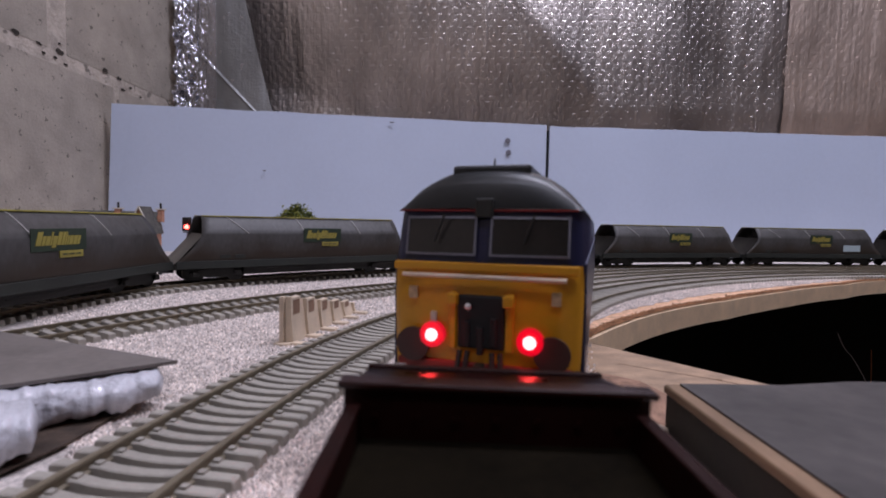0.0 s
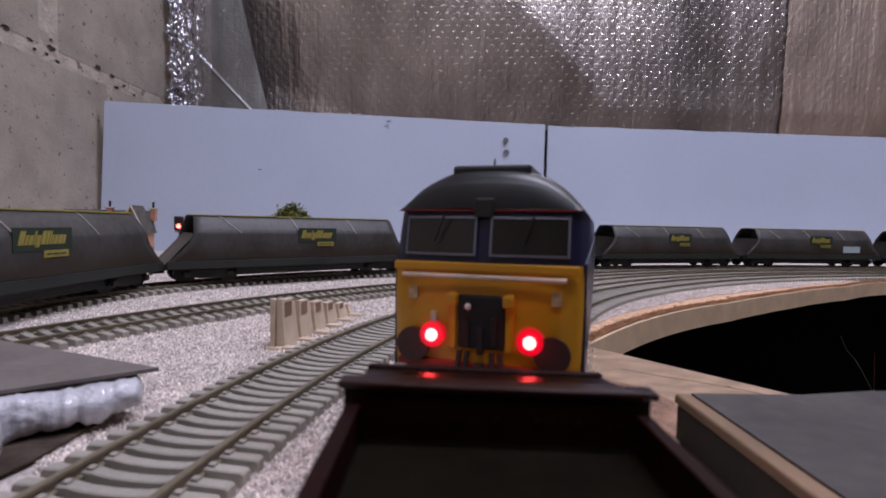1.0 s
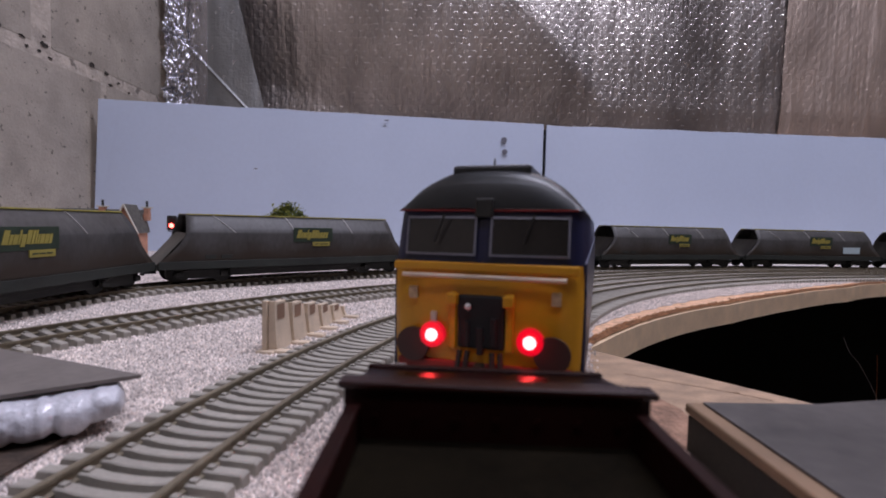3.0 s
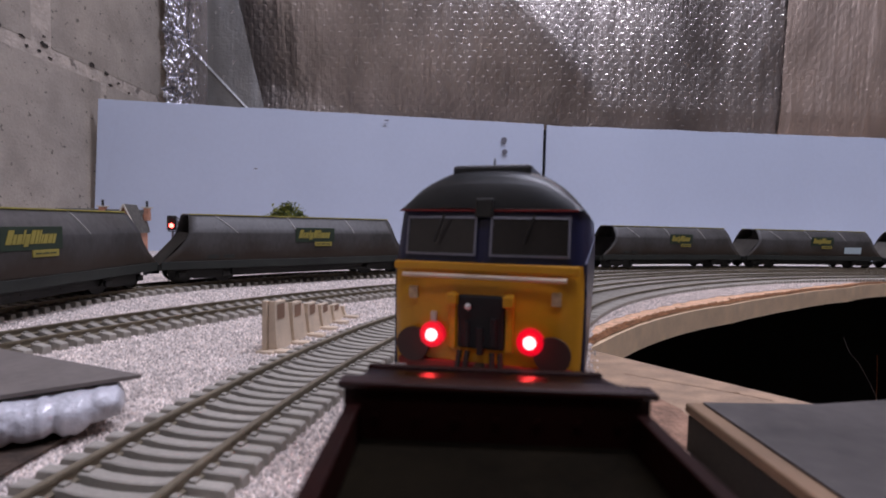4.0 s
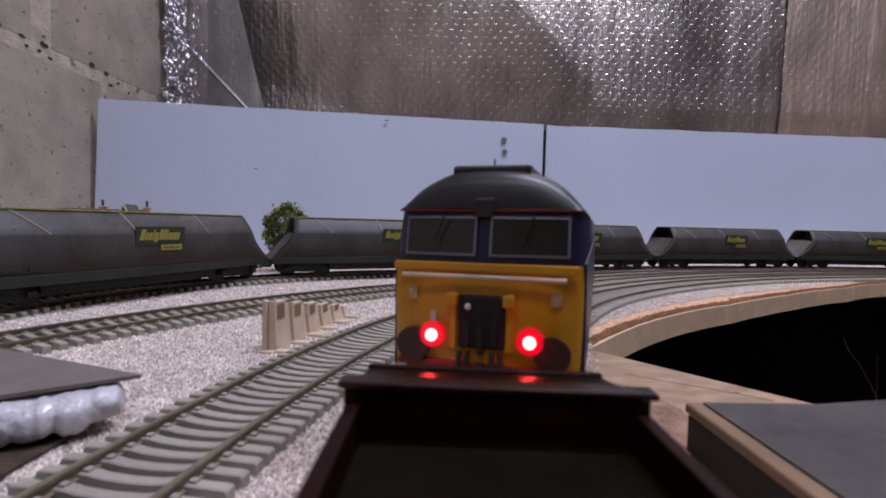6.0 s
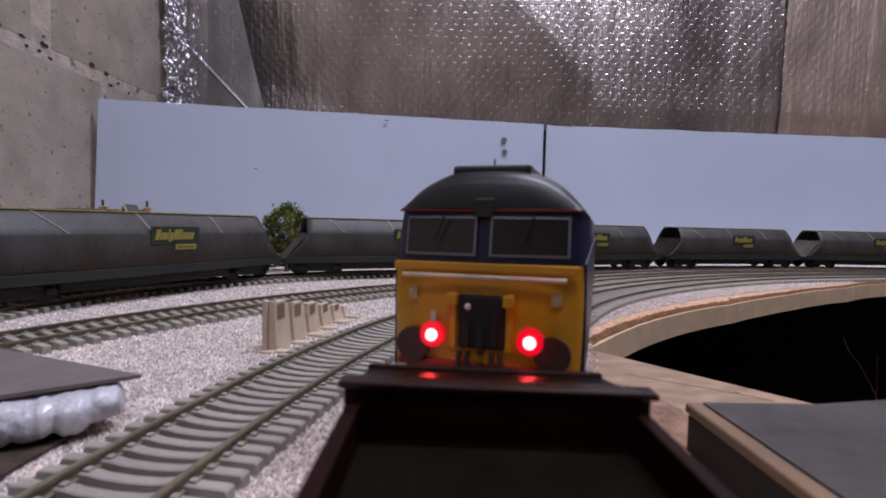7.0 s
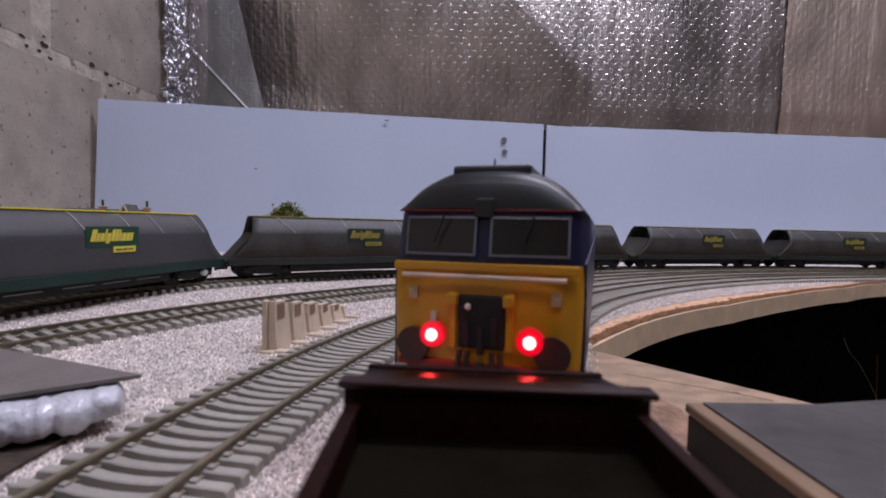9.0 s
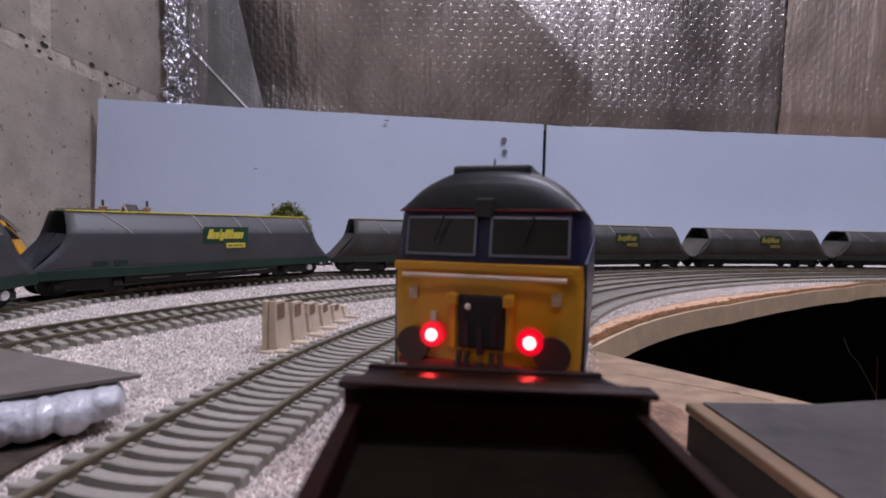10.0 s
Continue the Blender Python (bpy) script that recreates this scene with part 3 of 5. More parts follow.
def loose_stones():
    """Grains on the near part of the ballast."""
    rng = np.random.default_rng(3)
    base = np.array([(1, 0, 0), (-0.5, 0.87, 0), (-0.5, -0.87, 0), (0.3, 0.1, 0.8), (-0.2, -0.2, 0.9)])
    tri = np.array([(0, 1, 3), (1, 4, 3), (1, 2, 4), (2, 0, 4), (0, 3, 4)])
    n = 230000
    y = 0.045 + 0.50 * rng.random(n) ** 1.7
    x = -0.93 * y + rng.random(n) * (0.96 * y + 0.05)
    far = rng.random(n) < 0.30
    a = rng.uniform(-64, 0, n)
    r = np.interp(a, *zip(*WHITE)) + rng.uniform(0.0008, 0.03, n) ** 1.0
    x[far] = (CENTRE[0] + r * np.sin(np.radians(a)))[far]
    y[far] = (CENTRE[1] + r * np.cos(np.radians(a)))[far]
    keep = np.ones(n, bool)
    for k in TRACKS:
        p = TRACKS[k][0]
        d = np.full(n, 9.0)
        for q in p:
            d = np.minimum(d, (x - q[0]) ** 2 + (y - q[1]) ** 2)
        keep &= d > 0.0150 ** 2
    ang, rad = np.degrees(np.arctan2(x - CENTRE[0], y - CENTRE[1])), np.hypot(x - CENTRE[0], y - CENTRE[1])
    keep &= (ang < -75) | (rad > np.interp(ang, *zip(*WHITE)) - 0.004 * rng.random(n) ** 3)
    x, y = x[keep], y[keep]
    n = len(x)
    sc = rng.uniform(0.00034, 0.00072, n)
    q = rng.random(n) * 6.28
    v = base[None] * rng.uniform(0.6, 1.25, (n, 5, 3)) * sc[:, None, None]
    c, s = np.cos(q)[:, None], np.sin(q)[:, None]
    vs = np.stack([v[:, :, 0] * c - v[:, :, 1] * s + x[:, None], v[:, :, 0] * s + v[:, :, 1] * c + y[:, None], v[:, :, 2] * 1.5 + 0.0011], 2).reshape(-1, 3)
    fs = (tri[None] + 5 * np.arange(n)[:, None, None]).reshape(-1, 3)
    ob = mesh_part("ballast_stones", vs, fs.tolist(), M_STONE)
    return tagged(ob, "pale pinkish white ballast chippings strewn between tracks", "ballast", "", "stuff")


loose_stones()


GAUGE = 0.0184


def track_line(key, s0, s1, label, pitch=0.0046):
    tr = TRACKS[key]
    th = thing("railway_track", label, "track", "model railway tracks")
    prof = [(-0.0009, 0), (0.0009, 0), (0.0009, 0.0003), (0.0003, 0.0006), (0.0003, 0.0017), (0.0006, 0.0019), (0.0006, 0.0025), (-0.0006, 0.0025),
            (-0.0006, 0.0019), (-0.0003, 0.0017), (-0.0003, 0.0006), (-0.0009, 0.0003)]
    n = int((s1 - s0) / 0.006)
    for side in (-GAUGE / 2, GAUGE / 2):
        vs, fs = [], []
        for i in range(n + 1):
            q, d = along(tr, s0 + (s1 - s0) * i / n, side)
            for u, w in prof:
                vs.append((q[0] + u * d[1], q[1] - u * d[0], RAIL - 0.0025 + w))
        m = len(prof)
        for i in range(n):
            for j in range(m):
                fs.append((i * m + j, i * m + (j + 1) % m, (i + 1) * m + (j + 1) % m, (i + 1) * m + j))
        mesh_part("rail", vs, fs, M_RAIL, th)
    # dark strip added to stand for the shade between the sleepers
    vs, fs = [], []
    for i in range(n + 1):
        for side, z in ((-0.0120, 0.0006), (-0.0118, 0.0016), (0.0118, 0.0016), (0.0120, 0.0006)):
            q, d = along(tr, s0 + (s1 - s0) * i / n, side)
            vs.append((q[0], q[1], z))
    for i in range(n):
        for j in range(3):
            fs.append((i * 4 + j, i * 4 + j + 1, i * 4 + j + 5, i * 4 + j + 4))
    mesh_part("sleeper_web", vs, fs, M_GAPSHADE, th, "dark strip for the shade between the sleepers")
    # one sleeper with its four rail clips
    bm = bmesh.new()
    prev = None
    for x, top, half in ((-0.0165, 0.0034, 0.0011), (-0.0161, 0.0038, 0.0012), (-0.0072, 0.0040, 0.0012), (-0.0048, 0.0036, 0.0012), (0, 0.0034, 0.0012), (0.0048, 0.0036, 0.0012),
                         (0.0072, 0.0040, 0.0012), (0.0161, 0.0038, 0.0012), (0.0165, 0.0034, 0.0011)):
        cur = [bm.verts.new((x, y, z)) for y, z in ((-half - 0.0003, 0.0006), (-half, top - 0.0002), (-half + 0.0003, top), (half - 0.0003, top), (half, top - 0.0002), (half + 0.0003, 0.0006))]
        if prev:
            for k in range(5):
                bm.faces.new((prev[k], cur[k], cur[k + 1], prev[k + 1]))
        else:
            bm.faces.new(cur)
        prev = cur
    bm.faces.new(prev[::-1])
    bmesh.ops.recalc_face_normals(bm, faces=bm.faces)
    for sx in (-1, 1):
        for dx in (-0.0013, 0.0013):
            c = sx * GAUGE / 2 + dx
            box(c - 0.0006, c + 0.0006, -0.0006, 0.0006, 0.0033, 0.0044, 0, bm)
    me = bpy.data.meshes.new("sleeper")
    bm.to_mesh(me)
    bm.free()
    me.materials.append(M_SLEEPER)
    rnd = random.Random(len(key))
    count = min(300, int((s1 - s0) / pitch))
    for i in range(count):
        q, d = along(tr, s0 + i * pitch)
        ob = new("sleeper", me)
        ob.parent = th
        ob.matrix_world = pose(q[0], q[1], rnd.uniform(-0.0001, 0.0001), 0, 0, math.degrees(math.atan2(-d[0], d[1])) + rnd.uniform(-0.8, 0.8))
    return th


def near_s(key, x, y):
    p, s = TRACKS[key]
    return float(s[np.argmin(np.hypot(p[:, 0] - x, p[:, 1] - y))])


track_line("own", near_s("own", 0.0, -0.12), near_s("own", 0.9, 0.6), "grey concrete-sleepered model track under the locomotive", 0.0043)
track_line("one", near_s("one", -0.05, 0.02), near_s("one", 0.9, 0.6), "grey concrete-sleepered model track beside the locomotive", 0.0043)
track_line("two", near_s("two", -0.16, 0.06), near_s("two", 0.9, 0.6), "grey concrete-sleepered model track curving round the layout", 0.0050)
track_line("three", near_s("three", -0.24, 0.06), near_s("three", 0.95, 0.62), "grey concrete-sleepered model track carrying the hopper train", 0.0056)

# ---- hopper wagons ----
PERIOD = 0.1863
# the open top is drawn almost shut to keep light out of the hollow
SECTION = [(0.0150, 0.0105), (0.0166, 0.0125), (0.0172, 0.0150), (0.0172, 0.0300), (0.0170, 0.0318), (0.0161, 0.0340), (0.0138, 0.0380), (0.0113, 0.0416), (0.0091, 0.0433),
           (0.0004, 0.0437)]


def end_y(z):
    """Half length of the side sheet at height z: flared foot, upright shoulder."""
    return float(np.interp(z, [0.0105, 0.0118, 0.016, 0.021, 0.026, 0.030, 0.034, 0.0437], [0.0815, 0.0828, 0.0788, 0.0740, 0.0705, 0.0687, 0.0678, 0.0668]))


def hopper_wagon(label, clean):
    w = thing("hopper_wagon", label, "wagon", "hopper train")
    mat = M_CLEAN if clean else M_DIRTY
    sole = M_SOLE if clean else M_SOLED
    nst = 30
    sec = []
    for (x0, z0), (x1, z1) in zip(SECTION, SECTION[1:]):
        for k in range(3):
            sec.append((x0 + (x1 - x0) * k / 3, z0 + (z1 - z0) * k / 3))
    sec.append(SECTION[-1])
    for sx in (1, -1):
        bm = bmesh.new()
        grids = []
        for inset in (0, 0.0007):
            g = []
            for x, z in sec:
                e = end_y(z)
                xx = max(x - inset, 0.0001)
                g.append([bm.verts.new((sx * xx, -e + 2 * e * i / nst, z - inset * 0.6)) for i in range(nst + 1)])
            grids.append(g)
            for r0, r1 in zip(g, g[1:]):
                for i in range(nst):
                    bm.faces.new((r0[i], r0[i + 1], r1[i + 1], r1[i]))
        for i in (0, nst):
            for j in range(len(sec) - 1):
                bm.faces.new((grids[0][j][i], grids[0][j + 1][i], grids[1][j + 1][i], grids[1][j][i]))
        bmesh.ops.recalc_face_normals(bm, faces=bm.faces)
        part("side_sheet", bm, mat, w, smooth=True)
        # top rim
        bm = box(sx * 0.0094 - 0.0009, sx * 0.0094 + 0.0009, -0.0664, 0.0664, 0.0430, 0.0438, 0.0002)
        part("top_rail", bm, M_YEL if clean else M_YELD, w, "yellow top rail" if clean else "dusty yellow top rail")
        # thin pale ribs over the shoulder
        for y in (-0.052, -0.0095, 0.014, 0.031, 0.060) if clean else (-0.052, -0.0095, 0.031):
            bm = bmesh.new()
            prev = None
            for x, z in [p for p in sec if 0.0315 < p[1] < 0.0433]:
                yy = y - (z - 0.042) * (1.0 if y < -0.04 else 0.4)
                cur = [bm.verts.new((sx * (x + k), yy + d, z + k * 0.6)) for k, d in ((-0.0003, -0.00035), (0.0003, -0.00035), (0.0003, 0.00035), (-0.0003, 0.00035))]
                if prev:
                    for i in range(4):
                        bm.faces.new((prev[i], prev[(i + 1) % 4], cur[(i + 1) % 4], cur[i]))
                prev = cur
            bmesh.ops.recalc_face_normals(bm, faces=bm.faces)
            part("rib", bm, M_STREAK, w, "pale rib")
        # plate with the operator's mark, drawn as plain bars
        xs = sx * 0.0173
        mid, hw = 0.0065 if sx > 0 else -0.0065, 0.0134
        pl = part("name_plate", box(xs - 0.0002, xs + 0.0002, mid - hw, mid + hw, 0.0256, 0.0358, 0.0001), M_PANEL if clean else M_PANELD, w, "dark green plate with yellow lettering bars")
        mark = M_LETTER if clean else M_LETTERD
        # heights of twelve slanted bars: tall, short or hanging below the line
        widths = [0.0026, 0.0016, 0.0022, 0.0011, 0.0022, 0.0021, 0.0015, 0.0011, 0.0011, 0.0021, 0.0021, 0.0016]
        y = -0.0117
        for bar, wd in zip("TxxTgTTTxxxx", widths):
            z0 = 0.0272 if bar == "g" else 0.0283
            z1 = 0.0343 if bar == "T" else 0.0325
            c = box(xs - 0.0004, xs + 0.0004, y, y + wd - 0.0003, z0, z1)
            for v in c.verts:
                v.co.y = (v.co.y + (v.co.z - 0.0283) * 0.25) * (1 if sx > 0 else -1) + mid
            bmesh.ops.recalc_face_normals(c, faces=c.faces)
            part("mark_bar", c, mark, pl)
            y += wd
        small = sorted((mid + (-0.0005 if sx > 0 else 0.0005), mid + (0.0113 if sx > 0 else -0.0113)))
        part("small_plate", box(xs - 0.0004, xs + 0.0004, *small, 0.0224, 0.0256, 0.0001), mark, pl, "small yellow plate")
        for k in range(3):
            y0 = small[0] + 0.0012 + k * 0.0033
            part("small_bar", box(xs - 0.0006, xs + 0.0006, y0, y0 + 0.0026, 0.0237, 0.0243), M_PANELD, pl, "dark bar of small lettering")
        # solebar, pipe, hatch
        part("solebar", box(sx * 0.0166 - 0.0010, sx * 0.0166 + 0.0010, -0.0815, 0.0815, 0.0090, 0.0138, 0.0002), sole, w)
        for y in (-0.038, -0.016, 0.002, 0.020):
            part("side_pipe", rod((sx * 0.0160, y, 0.0072), (sx * 0.0160, y + 0.014, 0.0072), 0.00022, seg=6), M_STREAK if clean else M_BLACK, w)
        for y in (-0.0585, -0.050):
            part("side_hatch", box(sx * 0.0173 - 0.0002, sx * 0.0173 + 0.0002, y, y + 0.006, 0.0152, 0.0176, 0.0001), sole, w)
    # chutes, inner bulkheads and end frames
    for sy in (1, -1):
        bm = bmesh.new()
        vs = [bm.verts.new((x, sy * y, z)) for x, z, y in ((-0.0164, 0.0118, 0.0822), (0.0164, 0.0118, 0.0822), (0.0160, 0.0315, 0.0670), (-0.0160, 0.0315, 0.0670))]
        f = bm.faces.new(vs if sy > 0 else vs[::-1])
        bmesh.ops.solidify(bm, geom=[f], thickness=0.0006)
        # on dirty wagons the chute's colour carries the light it catches
        part("end_chute", bm, M_CHUTE if clean else M_CHUTELIT, w, "sloping grey end chute")
        if clean:
            part("chute_rib", rod((0, sy * 0.0822, 0.0122), (0, sy * 0.0672, 0.0316), 0.0004, seg=6), mat, w)
        # bulkheads added to close the hollow, with its shade in their colour
        part("bulkhead", box(-0.0160, 0.0160, sy * 0.0540 - 0.0004, sy * 0.0540 + 0.0004, 0.026, 0.0345), M_HOPSHADE, w, "inner bulkhead, coloured near black for the hollow's shade")
        part("bulkhead_top", box(-0.0100, 0.0100, sy * 0.0540 - 0.0004, sy * 0.0540 + 0.0004, 0.0345, 0.0422), M_HOPSHADE, w, "inner bulkhead, coloured near black for the hollow's shade")
        part("end_beam", box(-0.0160, 0.0160, sy * 0.0818 - 0.0012, sy * 0.0818 + 0.0012, 0.0085, 0.0122, 0.0003), sole, w)
        for x in (-0.0105, 0.0105):
            bm = rod((x, sy * 0.0825, 0.0105), (x, sy * 0.0850, 0.0105), 0.0009, seg=8)
            rod((x, sy * 0.0850, 0.0105), (x, sy * 0.0856, 0.0105), 0.0026, bm, 12)
            part("buffer", bm, M_BLACK, w)
        bm = rod((0, sy * 0.080, 0.0065), (0, sy * 0.0876, 0.0065), 0.0010, seg=8)
        box(-0.0035, 0.0035, sy * 0.0868 - 0.0005, sy * 0.0868 + 0.0005, 0.0050, 0.0068, 0, bm)
        part("coupling", bm, M_BLACK, w)
        # bogie
        yc = sy * 0.0595
        bg = part("bogie", box(-0.0135, 0.0135, yc - 0.003, yc + 0.003, 0.0055, 0.0085, 0.0004), M_BLACK, w)
        for sx in (1, -1):
            bm = bmesh.new()
            pts = [(-0.0150, 0.0048), (-0.0130, 0.0078), (-0.0060, 0.0082), (0.0060, 0.0082), (0.0130, 0.0078), (0.0150, 0.0048), (0.0110, 0.0040), (0.0050, 0.0030), (-0.0050, 0.0030), (-0.0110, 0.0040)]
            a = [bm.verts.new((sx * 0.0125, yc + y, z)) for y, z in pts]
            b = [bm.verts.new((sx * 0.0140, yc + y, z)) for y, z in pts]
            bm.faces.new(a)
            bm.faces.new(b[::-1])
            for i in range(len(pts)):
                bm.faces.new((a[i], b[i], b[(i + 1) % len(pts)], a[(i + 1) % len(pts)]))
            bmesh.ops.recalc_face_normals(bm, faces=bm.faces)
            part("side_frame", bm, M_BLACK, bg)
            for dy in (-0.0115, 0.0115):
                part("axle_box", box(sx * 0.0145 - 0.001, sx * 0.0145 + 0.001, yc + dy - 0.0018, yc + dy + 0.0018, 0.0042, 0.0072, 0.0004), M_BLACK, bg)
        for dy in (-0.0115, 0.0115):
            bm = rod((-0.0092, yc + dy, 0.0062), (0.0092, yc + dy, 0.0062), 0.0008, seg=8)
            for x in (-0.0086, 0.0086):
                rod((x - 0.0011, yc + dy, 0.0062), (x + 0.0011, yc + dy, 0.0062), 0.0062, bm, 20)
            part("wheelset", bm, M_BLACK, bg)
    # hopper doors and cross members under the body
    for y in (-0.030, 0.0, 0.030):
        bm = bmesh.new()
        vs = [(-0.012, -0.010, 0.0110), (0.012, -0.010, 0.0110), (0.012, 0.010, 0.0110), (-0.012, 0.010, 0.0110), (-0.008, -0.004, 0.0045), (0.008, -0.004, 0.0045), (0.008, 0.004, 0.0045),
              (-0.008, 0.004, 0.0045)]
        v = [bm.verts.new((a, b + y, c)) for a, b, c in vs]
        for f in ((0, 1, 2, 3), (7, 6, 5, 4), (0, 4, 5, 1), (1, 5, 6, 2), (2, 6, 7, 3), (3, 7, 4, 0)):
            bm.faces.new([v[i] for i in f])
        bmesh.ops.recalc_face_normals(bm, faces=bm.faces)
        part("discharge_door", bm, M_BLACK, w)
    part("underframe", box(-0.0125, 0.0125, -0.044, 0.044, 0.0038, 0.0108, 0.0006), M_BLACK, w)
    if clean:
        part("wheel_disc", rod((0.0140, 0.0668, 0.0062), (0.0160, 0.0668, 0.0062), 0.0020, seg=18), M_WHITE, w, "white painted axle disc")
    for ob in w.children_recursive:
        for v in ob.data.vertices:
            v.co.y *= 1.066
            if v.co.z > 0.012:
                v.co.z = 0.012 + (v.co.z - 0.012) * 0.94
    return w


dirty = hopper_wagon("dirt-stained dark grey bogie hopper wagon with a green name plate", False)
clean = hopper_wagon("clean grey bogie hopper wagon with green solebar and yellow top rail", True)
# place in the train (0: the wagon at the signal) and kind
TRAIN = {0: dirty, -1: None, -2: clean, -3: None, 1: None, 2: None, 3: None, 4: None}
for k in TRAIN:
    if TRAIN[k] is None:
        TRAIN[k] = copy_thing(clean if k == -3 else dirty, Matrix())
# a pale rectangle rubbed clean on one wagon's side
part("pale_patch", box(0.0172, 0.0176, 0.036, 0.058, 0.0165, 0.0235, 0.0001), M_PALE, TRAIN[3], "pale blue-white rubbed patch")

# arc length of wagon 0's middle along its track
TRAIN_S = [(0, 0.7777), (3.6, 0.7777), (4.0, 0.7793), (4.25, 0.7821), (4.5, 0.7855), (4.75, 0.7899), (5, 0.7958), (5.25, 0.8122), (5.5, 0.8314), (5.7, 0.8402), (6, 0.8515), (6.3, 0.8586),
           (6.6, 0.8611), (6.8, 0.8613), (7.5, 0.8613), (7.75, 0.8768), (8, 0.9024), (8.25, 0.9305), (8.5, 0.9592), (8.75, 0.9852), (9, 1.0077), (9.25, 1.0275), (9.5, 1.0456), (9.75, 1.0652),
           (10, 1.0838)]


def on_track(key, s, half):
    a, _ = along(TRACKS[key], s - half)
    b, _ = along(TRACKS[key], s + half)
    q, d = (a + b) / 2, b - a
    return pose(q[0], q[1], RAIL, 0, 0, math.degrees(math.atan2(-d[0], d[1])))


# ---- the locomotive ahead ----


def locomotive():
    lo = thing("diesel_locomotive", "blue and yellow diesel locomotive with glowing red tail lamps", "locomotive")
    # half width and set-back of the end by height above the rail
    zz = [0.0095, 0.0115, 0.014, 0.020, 0.026, 0.0318, 0.0335, 0.0370, 0.0405, 0.0420]
    ww = [0.0160, 0.0167, 0.0169, 0.0171, 0.0172, 0.0172, 0.0171, 0.0169, 0.0167, 0.0166]
    ly = [0.0006, 0.0002, 0, 0, 0, 0.0003, 0.0006, 0.0012, 0.0019, 0.0023]
    nx = 24

    def face_point(u, z, push=0.0):
        w = np.interp(z, zz, ww)
        x = u * w
        y = np.interp(z, zz, ly) + 0.0018 * abs(u) ** 7 + 0.0006 * u * u
        return (x, y - push, z)

    def face_strip(z0, z1, rows, name, mat, label=""):
        bm = bmesh.new()
        g = [[bm.verts.new(face_point(-1 + 2 * i / nx, z0 + (z1 - z0) * j / rows)) for i in range(nx + 1)] for j in range(rows + 1)]
        for a, b in zip(g, g[1:]):
            for i in range(nx):
                bm.faces.new((a[i], a[i + 1], b[i + 1], b[i]))
        # side shells
        for i, back in ((0, -1), (nx, 1)):
            far = [bm.verts.new((r[i].co.x, 0.25, r[i].co.z)) for r in g]
            for j in range(rows):
                f = (g[j][i], g[j + 1][i], far[j + 1], far[j])
                bm.faces.new(f if back < 0 else f[::-1])
        bmesh.ops.recalc_face_normals(bm, faces=bm.faces)
        return part(name, bm, mat, lo, label, smooth=True)

    face_strip(0.0095, 0.0325, 14, "nose_panel", M_LYEL, "yellow warning end panel")
    # the sides behind the corner are dark blue
    for sx in (-1, 1):
        part("body_side", box(sx * 0.0172 - 0.0004, sx * 0.0172 + 0.0004, 0.0026, 0.25, 0.0100, 0.0330, 0.0003), M_NAVY, lo, "dark blue body side")
    face_strip(0.0325, 0.0420, 8, "cab_front", M_NAVY, "dark blue windscreen surround")
    # roof: arch from gutter to ridge
    bm = bmesh.new()
    arch = []
    for i in range(33):
        u = -1 + 2 * i / 32
        arch.append((u * 0.0171, 0.0418 + 0.0078 * (1 - abs(u) ** 3.0)))
    rows = []
    for y, k in ((0.0020, 0.0), (0.0026, 0.60), (0.0042, 0.88), (0.0070, 1.0), (0.25, 1.0)):
        rows.append([bm.verts.new((x, y + 0.0012 * abs(x / 0.0171) ** 5, 0.0418 + (z - 0.0418) * (k if k else 0.06))) for x, z in arch])
    for a, b in zip(rows, rows[1:]):
        for i in range(32):
            bm.faces.new((a[i], a[i + 1], b[i + 1], b[i]))
    bmesh.ops.recalc_face_normals(bm, faces=bm.faces)
    part("roof", bm, M_ROOF, lo, "dark grey domed roof", smooth=True)
    part("roof_hatch", box(-0.0074, 0.0074, 0.0060, 0.060, 0.0474, 0.0504, 0.0006), M_ROOF, lo)
    part("gutter_line", box(-0.0160, 0.0160, 0.0016, 0.0022, 0.0417, 0.0420), M_RED, lo, "thin red cantrail line")
    part("horn_box", box(-0.0016, 0.0016, 0.0006, 0.0030, 0.0405, 0.0440, 0.0004), M_BLACK, lo)
    part("aerial", rod((-0.0004, 0.011, 0.049), (-0.0004, 0.011, 0.0522), 0.00018, seg=6), M_BLACK, lo)
    # windscreens
    for x0, x1 in ((-0.0148, -0.0012), (0.0012, 0.0148)):
        bm = bmesh.new()

        def ring_of(dx, dz, push):
            n = []
            for x, z in ((x0 + dx, 0.0338 + dz), (x1 - dx, 0.0338 + dz), (x1 - dx, 0.0408 - dz), (x0 + dx, 0.0408 - dz)):
                n.append(bm.verts.new(face_point(x / np.interp(z, zz, ww), z, push)))
            return n
        a, b = ring_of(0, 0, 0.0009), ring_of(0.0004, 0.0004, 0.0009)
        c = ring_of(0.0004, 0.0004, 0.0006)
        for i in range(4):
            j = (i + 1) % 4
            bm.faces.new((a[i], a[j], b[j], b[i]))
            bm.faces.new((b[i], b[j], c[j], c[i]))
        bmesh.ops.recalc_face_normals(bm, faces=bm.faces)
        win = part("window_frame", bm, M_GREYF, lo, "grey windscreen frame")
        bm = bmesh.new()
        c = ring_of(0.0003, 0.0003, 0.0007)
        bm.faces.new(c)
        part("pane", bm, M_GLASS, win, "dark windscreen glass")
        xm = (x0 + x1) / 2
        part("wiper", rod((xm + 0.001, 0.0000, 0.0412), (xm - 0.0008, -0.0003, 0.0362), 0.00022, seg=6), M_BLACK, win)
